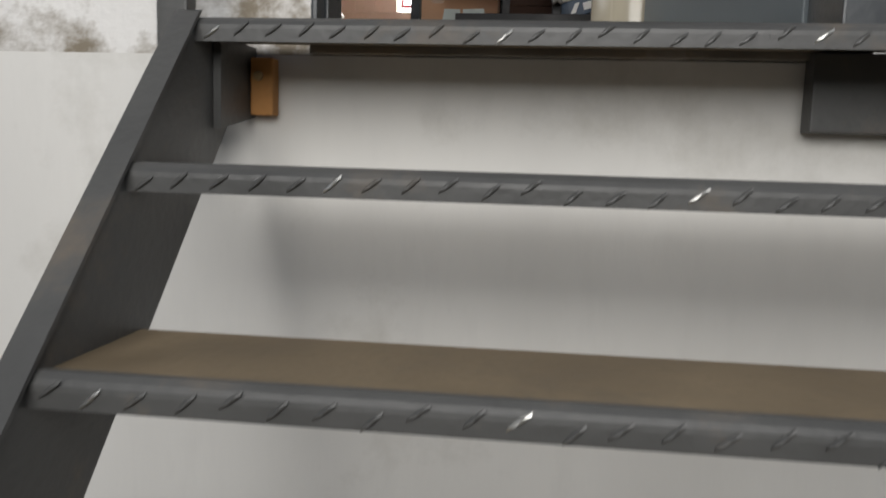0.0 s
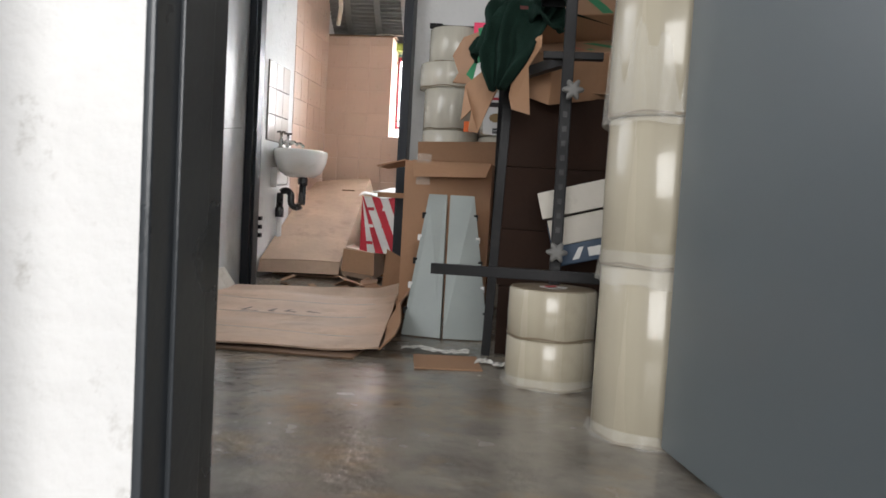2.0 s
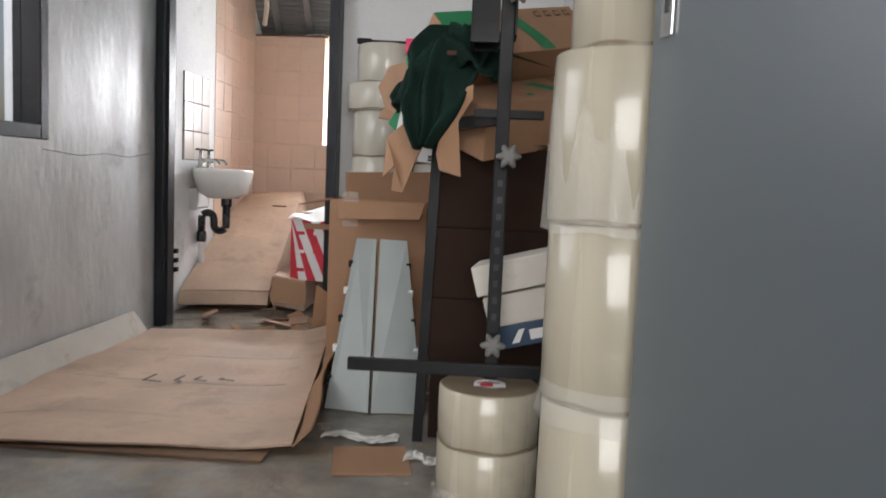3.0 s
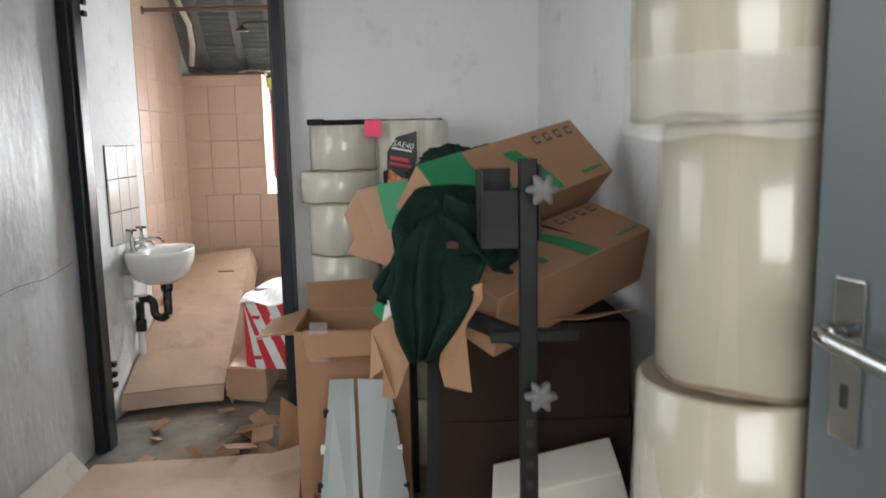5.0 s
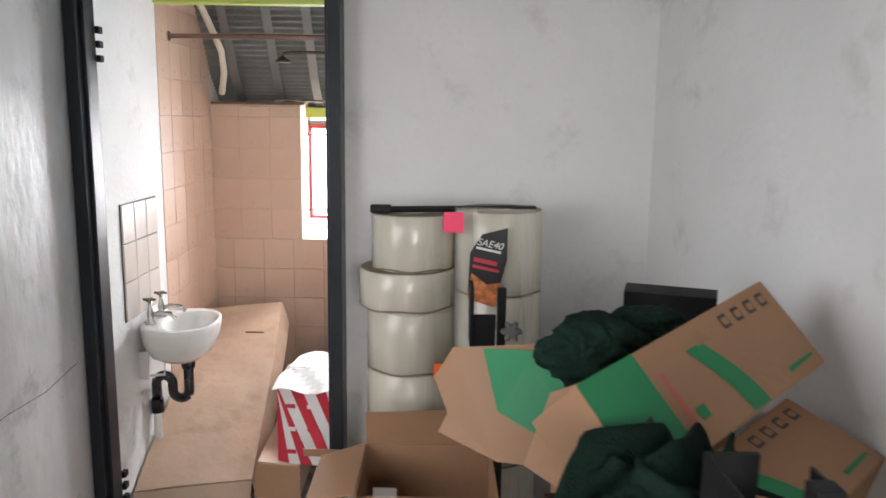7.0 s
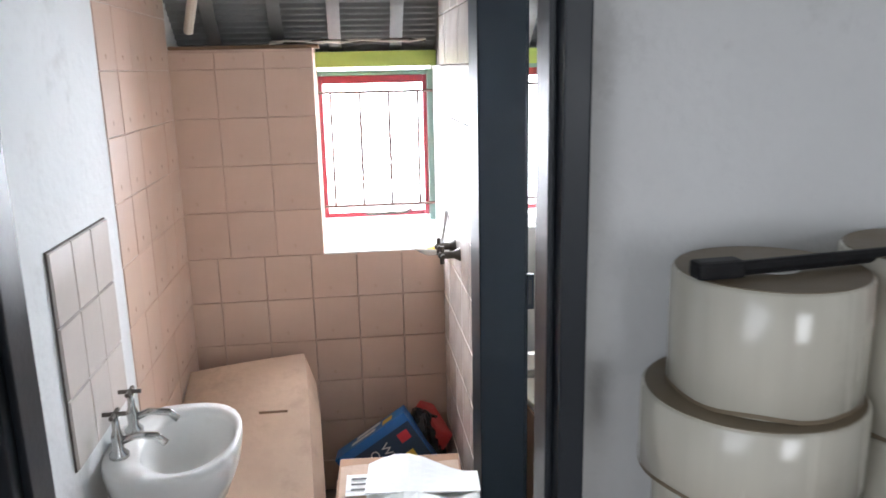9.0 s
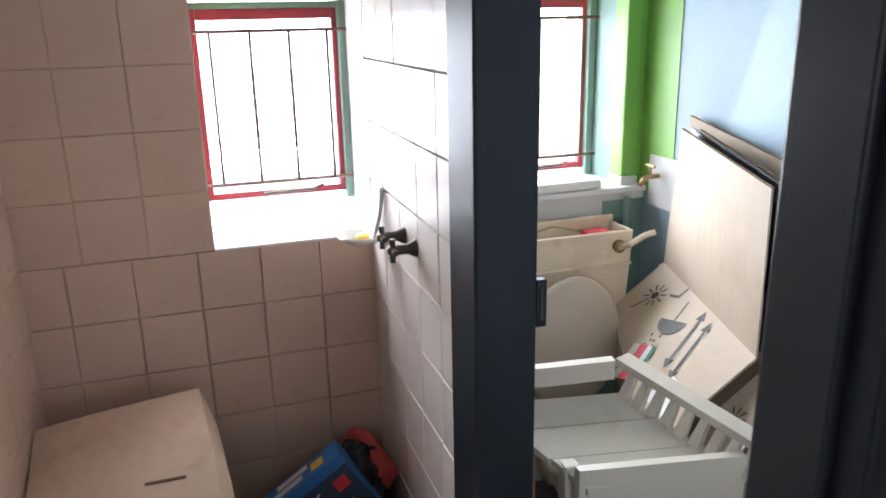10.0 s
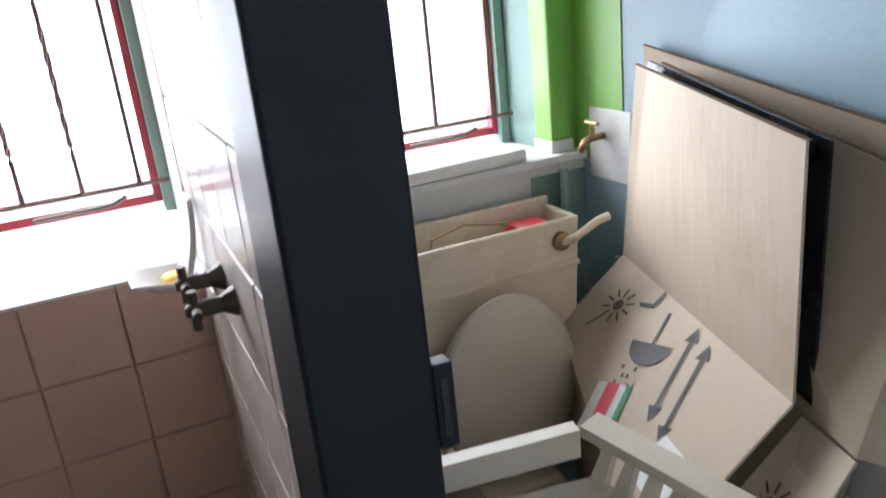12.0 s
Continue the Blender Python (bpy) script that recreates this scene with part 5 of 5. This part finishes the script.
torn("torn_flap", [(1.10, 3.0, 0.86), (1.19, 2.96, 0.93), (1.215, 2.95, 0.86), (1.185, 2.96, 0.80), (1.15, 2.97, 0.71), (1.12, 2.975, 0.715), (1.125, 2.975, 0.78), (1.095, 2.985, 0.75)], 0.005, KRAFT, "torn kraft strips hanging down")
torn("torn_flap", [(1.245, 2.86, 0.815), (1.255, 2.86, 0.88), (1.32, 2.845, 0.985), (1.335, 2.84, 0.99), (1.335, 2.84, 0.955), (1.30, 2.85, 0.90), (1.285, 2.855, 0.83), (1.265, 2.86, 0.855)], 0.005, KRAFT, "torn kraft strip under the fleece")
torn("torn_flap", [(1.15, 3.22, 1.02), (1.19, 3.2, 1.16), (1.27, 3.13, 1.22), (1.30, 3.08, 1.13), (1.24, 3.12, 1.08), (1.22, 3.15, 1.0)], 0.005, KRAFT, "ragged torn corner of the tilted carton")


def lump(bm, c, size, seed, turn=0):
    """A folded bundle of fabric: an uneven rounded mass with long creases."""
    part_verts = bmesh.ops.create_icosphere(bm, subdivisions=5, radius=1)["verts"]
    rot = Euler((0, 0, radians(turn))).to_matrix()
    for v in part_verts:
        d = v.co.copy()
        q = Vector((d.x * 1.3 + seed, d.y * 1.3, d.z * 1.3))
        broad = noise.noise(q)
        crease = 1 - abs(noise.noise(Vector((d.x * 3.2 + 2 * broad, d.y * 1.6 + seed, d.z * 3.2)))) * 1.7
        k = 1 + 0.3 * broad + 0.2 * (crease - 0.6) + 0.05 * noise.noise(d * 9)
        p = rot @ Vector((d.x * size[0] * k, d.y * size[1] * k, d.z * size[2] * k))
        v.co = Vector(c) + p


def cloth(name, label, lumps):
    t = thing(name, label, "clothing")
    for nm, c, size, seed, turn in lumps:
        bm = bmesh.new()
        lump(bm, c, size, seed, turn)
        part(nm, bm, CLOTH, t, smooth=True)
    return t


def drape(path, widths, side, folds, seed, nu=46, nv=30):
    """A hanging length of cloth along a path, with lengthwise folds and dropped edges."""
    pts = [Vector(p) for p in path]
    side = Vector(side).normalized()

    def at(t, rows):
        x = t * (len(rows) - 1)
        i = min(int(x), len(rows) - 2)
        k = x - i
        k = k * k * (3 - 2 * k) if i and i < len(rows) - 2 else k
        return rows[i] * (1 - k) + rows[i + 1] * k

    def f(u, v):
        p, w = at(u, pts), at(u, widths)
        d = (at(min(1, u + 0.03), pts) - at(max(0, u - 0.03), pts)).normalized()
        n = side.cross(d).normalized()
        if n.z < 0 or (abs(n.z) < 0.2 and n.y > 0):
            n = -n
        c = v - 0.5
        wob = noise.noise((u * 2.2 + seed, v * 2.0, seed))
        fold = 0.02 * math.sin(folds * v * 6.28 + 2.4 * u + 3.5 * wob) + 0.03 * wob + 0.006 * noise.noise((u * 9, v * 9, seed))
        return p + side * (w * c * (1 + 0.25 * noise.noise((u * 3, 0.0, seed + 4)))) + n * (fold + 0.012) + Vector((0, 0.02, -0.12 * w * 4 * c * c))

    return grid(nu, nv, f, 0.007)


fleece = thing("green_fleece", "dark green fleece jacket thrown over the cartons", "clothing")
part("jacket_body", drape([(1.38, 3.02, 1.15), (1.32, 2.97, 1.155), (1.275, 2.90, 1.09), (1.245, 2.855, 0.97), (1.225, 2.83, 0.83)], [0.12, 0.22, 0.23, 0.17, 0.04], (1, -0.25, 0), 2.2, 3.1), CLOTH, fleece, smooth=True)
part("sleeve", drape([(1.31, 2.96, 1.13), (1.235, 2.93, 1.07), (1.19, 2.92, 1.0), (1.175, 2.92, 0.94)], [0.1, 0.14, 0.12, 0.07], (0.8, -0.6, 0.3), 1.6, 7.7), CLOTH, fleece, smooth=True)
part("collar", drape([(1.27, 2.92, 1.12), (1.34, 2.88, 1.09), (1.385, 2.87, 1.05), (1.40, 2.865, 1.02)], [0.09, 0.13, 0.11, 0.05], (0.25, 0.6, 0.5), 1.4, 5.2), CLOTH, fleece, smooth=True)
cloth("green_fleece", "rolled dark green fleece behind the tilted carton", [("jacket_body", (1.305, 3.36, 1.185), (0.1, 0.085, 0.065), 8.4, 0), ("hood", (1.42, 3.42, 1.215), (0.075, 0.065, 0.045), 2.2, 30)])
patch_thing = thing("red_badge", "small dull red badge on the fleece", "badge", pose(1.275, 2.83, 1.06, 60, 0, 10))
patch("badge", rect(0, 0, 0.024, 0.014), Matrix(), mat("dull_red_cloth", (0.09, 0.028, 0.024), 0.9), patch_thing)
dk = thing("dark_tray", "dark folded metal tray behind the fleece", "metal tray", pose(1.44, 3.70, 1.001, 12, 0, -20))
part("tray", box((0, 0, 0), (0.2, 0.006, 0.24), 0.001), BLACKSTEEL, dk)
part("edge", box((0, 0.006, 0.23), (0.2, 0.05, 0.24), 0.001), BLACKSTEEL, dk)
sup = thing("kraft_carton", "plain kraft carton under the fleece and flaps", "cardboard box", pose(1.26, 3.52, 0.0, 0, 0, -8), "green printed cartons")
part("body", box((0, 0, 0), (0.36, 0.3, 1.0), 0.004), KRAFT, sup)

# cardboard sheets on the floor
sh1 = thing("cardboard_sheet", "large trodden cardboard sheet on the floor before the doorway", "cardboard")
FRc, BRc, BLc, FLc = Vector((0.903, 2.85, 0)), Vector((0.72, 4.25, 0)), Vector((-0.10, 4.24, 0)), Vector((-0.10, 2.76, 0))


def sheet_pt(u, v):
    p = FLc.lerp(FRc, u).lerp(BLc.lerp(BRc, u), v)
    lift = 0.018 + 0.012 * noise.noise((u * 3, v * 3, 2.0)) + 0.02 * max(0, u - 0.86) / 0.14 * (0.5 + v) + 0.03 * max(0, v - 0.9) * 10 * u
    return (p.x, p.y, lift + 0.002 * math.sin(v * 34))


part("sheet", grid(40, 40, sheet_pt, 0.006), KRAFT_PALE, sh1)
part("wall_flap", solid([(-0.10, 2.74, 0.022), (-0.10, 4.19, 0.022), (-0.155, 4.17, 0.112), (-0.155, 2.74, 0.112)], (0.004, 0, 0)), WHITEBOX, sh1, "pale flap folded up against the wall")
part("side_flap", grid(24, 4, lambda u, v: (0.903 - 0.17 * u + 0.05 * v + 0.008 * math.sin(14 * u), 2.86 + 1.37 * u, 0.02 + 0.02 * u + 0.085 * v * (0.35 + 0.65 * abs(math.sin(3 * u + 0.4)))), 0.005), KRAFT, sh1, "torn kraft edge folded up")
part("under_sheet", box((-0.08, 2.78, 0.002), (0.84, 4.1, 0.008)), CARD_EDGE, sh1)
for i, (x, w) in enumerate(((0.26, 0.07), (0.36, 0.03), (0.42, 0.05), (0.50, 0.06))):
    patch("ink_mark", [(x, 3.35 + 0.02 * i), (x + w, 3.34 + 0.02 * i), (x + w, 3.355 + 0.02 * i), (x, 3.365 + 0.02 * i)], Matrix.Translation((0, 0, 0.036)), GREYPRINT, sh1)
    patch("ink_mark", [(x, 3.365 + 0.02 * i), (x + 0.012, 3.365 + 0.02 * i), (x + 0.02, 3.44), (x + 0.008, 3.44)], Matrix.Translation((0, 0, 0.036)), GREYPRINT, sh1)
for k in range(3):
    v0 = 0.15 + 0.27 * k
    pts = [sheet_pt(u, min(1, v0 + 0.02 * math.sin(5 * u + k))) for u in [0.1 + 0.1 * i for i in range(9)]]
    part("crease", tube([(x, y, zz + 0.0065) for x, y, zz in pts], 0.0012, 5), WHITEBOX, sh1)
pc = thing("cardboard_scrap", "small flat scrap of kraft cardboard on the floor", "cardboard", pose(1.035, 2.73, 0.001, 0, 0, 10))
part("sheet", box((0, 0, 0), (0.2, 0.2, 0.004), 0.001), KRAFT, pc)
for k, (x, y, s) in enumerate(((0.95, 2.98, 0.22), (1.2, 2.84, 0.12))):
    pl = thing("plastic_scrap", "crumpled clear plastic scrap on the floor", "plastic film")
    part("sheet", grid(16, 6, lambda u, v: (x + s * u, y + 0.06 * v + 0.02 * math.sin(7 * u), 0.006 + 0.012 * abs(noise.noise((u * 6, v * 4, k * 5.0))))), BAG, pl)
bits = thing("cardboard_bits", "torn kraft scraps heaped in the doorway", "cardboard", kind="stuff")
bm = bmesh.new()
for k in range(15):
    m = Matrix.Translation((random.uniform(0.05, 0.6), random.uniform(4.3, 4.85), random.uniform(0.01, 0.06))) @ Euler((random.uniform(-0.5, 0.5), random.uniform(-0.5, 0.5), random.uniform(0, 6))).to_matrix().to_4x4()
    box((0, 0, 0), (random.uniform(0.05, 0.16), random.uniform(0.03, 0.09), 0.004), bm=bm, m=m)
part("scraps", bm, KRAFT, bits)
tag = thing("door_flap", "kraft flap wedged at the foot of the door frame", "cardboard")
part("sheet", solid([(0.60, 4.36, 0.0), (0.72, 4.30, 0.0), (0.72, 4.30, 0.2), (0.62, 4.37, 0.24)], (0.0, 0.005, 0)), KRAFT, tag)
part("strip", solid([(0.56, 4.36, 0.50), (0.74, 4.35, 0.50), (0.74, 4.35, 0.525), (0.56, 4.36, 0.525)], (0.0, 0.005, 0)), KRAFT, tag)


# ---- wall tiles, last ----
def tile_mesh(w, h, t, material):
    bm = box((0, 0, 0), (w, t, h))
    for v in bm.verts:
        if v.co.y < t / 2:
            v.co.x = w / 2 + (v.co.x - w / 2) * (1 - 0.004 / w)
            v.co.z = h / 2 + (v.co.z - h / 2) * (1 - 0.004 / h)
    me = bpy.data.meshes.new("tile")
    bmesh.ops.recalc_face_normals(bm, faces=bm.faces)
    bm.to_mesh(me)
    bm.free()
    me.materials.append(material)
    return me


def tiles(parent, material, o, turn, nx, nz, w, h, gap, skip=lambda i, j: False, thick=0.006):
    me = tile_mesh(w - gap, h - gap, thick, material)
    base = pose(*o, 0, 0, turn)
    for i in range(nx):
        for j in range(nz):
            if not skip(i, j):
                ob = new("tile", me)
                ob.parent = parent
                ob.matrix_local = base @ pose(i * w, random.uniform(-0.0008, 0.0004), j * h, random.uniform(-0.25, 0.25), 0, random.uniform(-0.25, 0.25))


T_ = 0.165
far_wall = bpy.data.objects["wall_far"]
tiles(far_wall, TILE, (0.529 - 5 * T_, FAR - 0.005, 0.95 - 6 * T_), 0, 6, 6, T_, T_, 0.0013, thick=0.005)
tiles(far_wall, TILE, (SX0 - 0.001 - 3 * T_, FAR - 0.003, 0.95), 0, 3, 4, T_, T_, 0.0006, thick=0.003)
tiles(far_wall, TILE, (SX0 - 0.001 - 3 * T_, FAR - 0.003, 0.95 + 4 * T_), 0, 3, 1, T_, 0.057, 0.0006, thick=0.003)
tiles(bpy.data.objects["wall_bath_left"], TILE, (BL + 0.003, 5.372, 0.95 - 6 * T_), 90, 5, 14, 0.15, T_, 0.0006, thick=0.003)
tiles(bpy.data.objects["partition"], TILE_PALE, (PX0 - 0.006, 6.122, 0.95 - 6 * T_), -90, 5, 13, 0.155, T_, 0.003)
tiles(splash, TILE_PALE, (BL + 0.0095, 4.903, 0.803), 90, 3, 3, 0.1225, 0.155, 0.003)
rw = bpy.data.objects["wall_toilet_right"]
me = tile_mesh(0.15, 0.15, 0.006, mat("whitewashed_tile", (0.68, 0.65, 0.6), 0.6, var=0.12, bump=0.3, stain=(0.4, 0.37, 0.31), amount=0.6, stain_scale=5))
for i in range(9):
    for j in range(5):
        y = 4.66 + i * 0.152
        ob = new("tile", me)
        ob.parent = rw
        ob.matrix_local = pose(right_x(y + 0.15) - 0.004, y + 0.15, 0.02 + 0.152 * j, 0, 0, -86) @ pose(0, -0.002, 0)
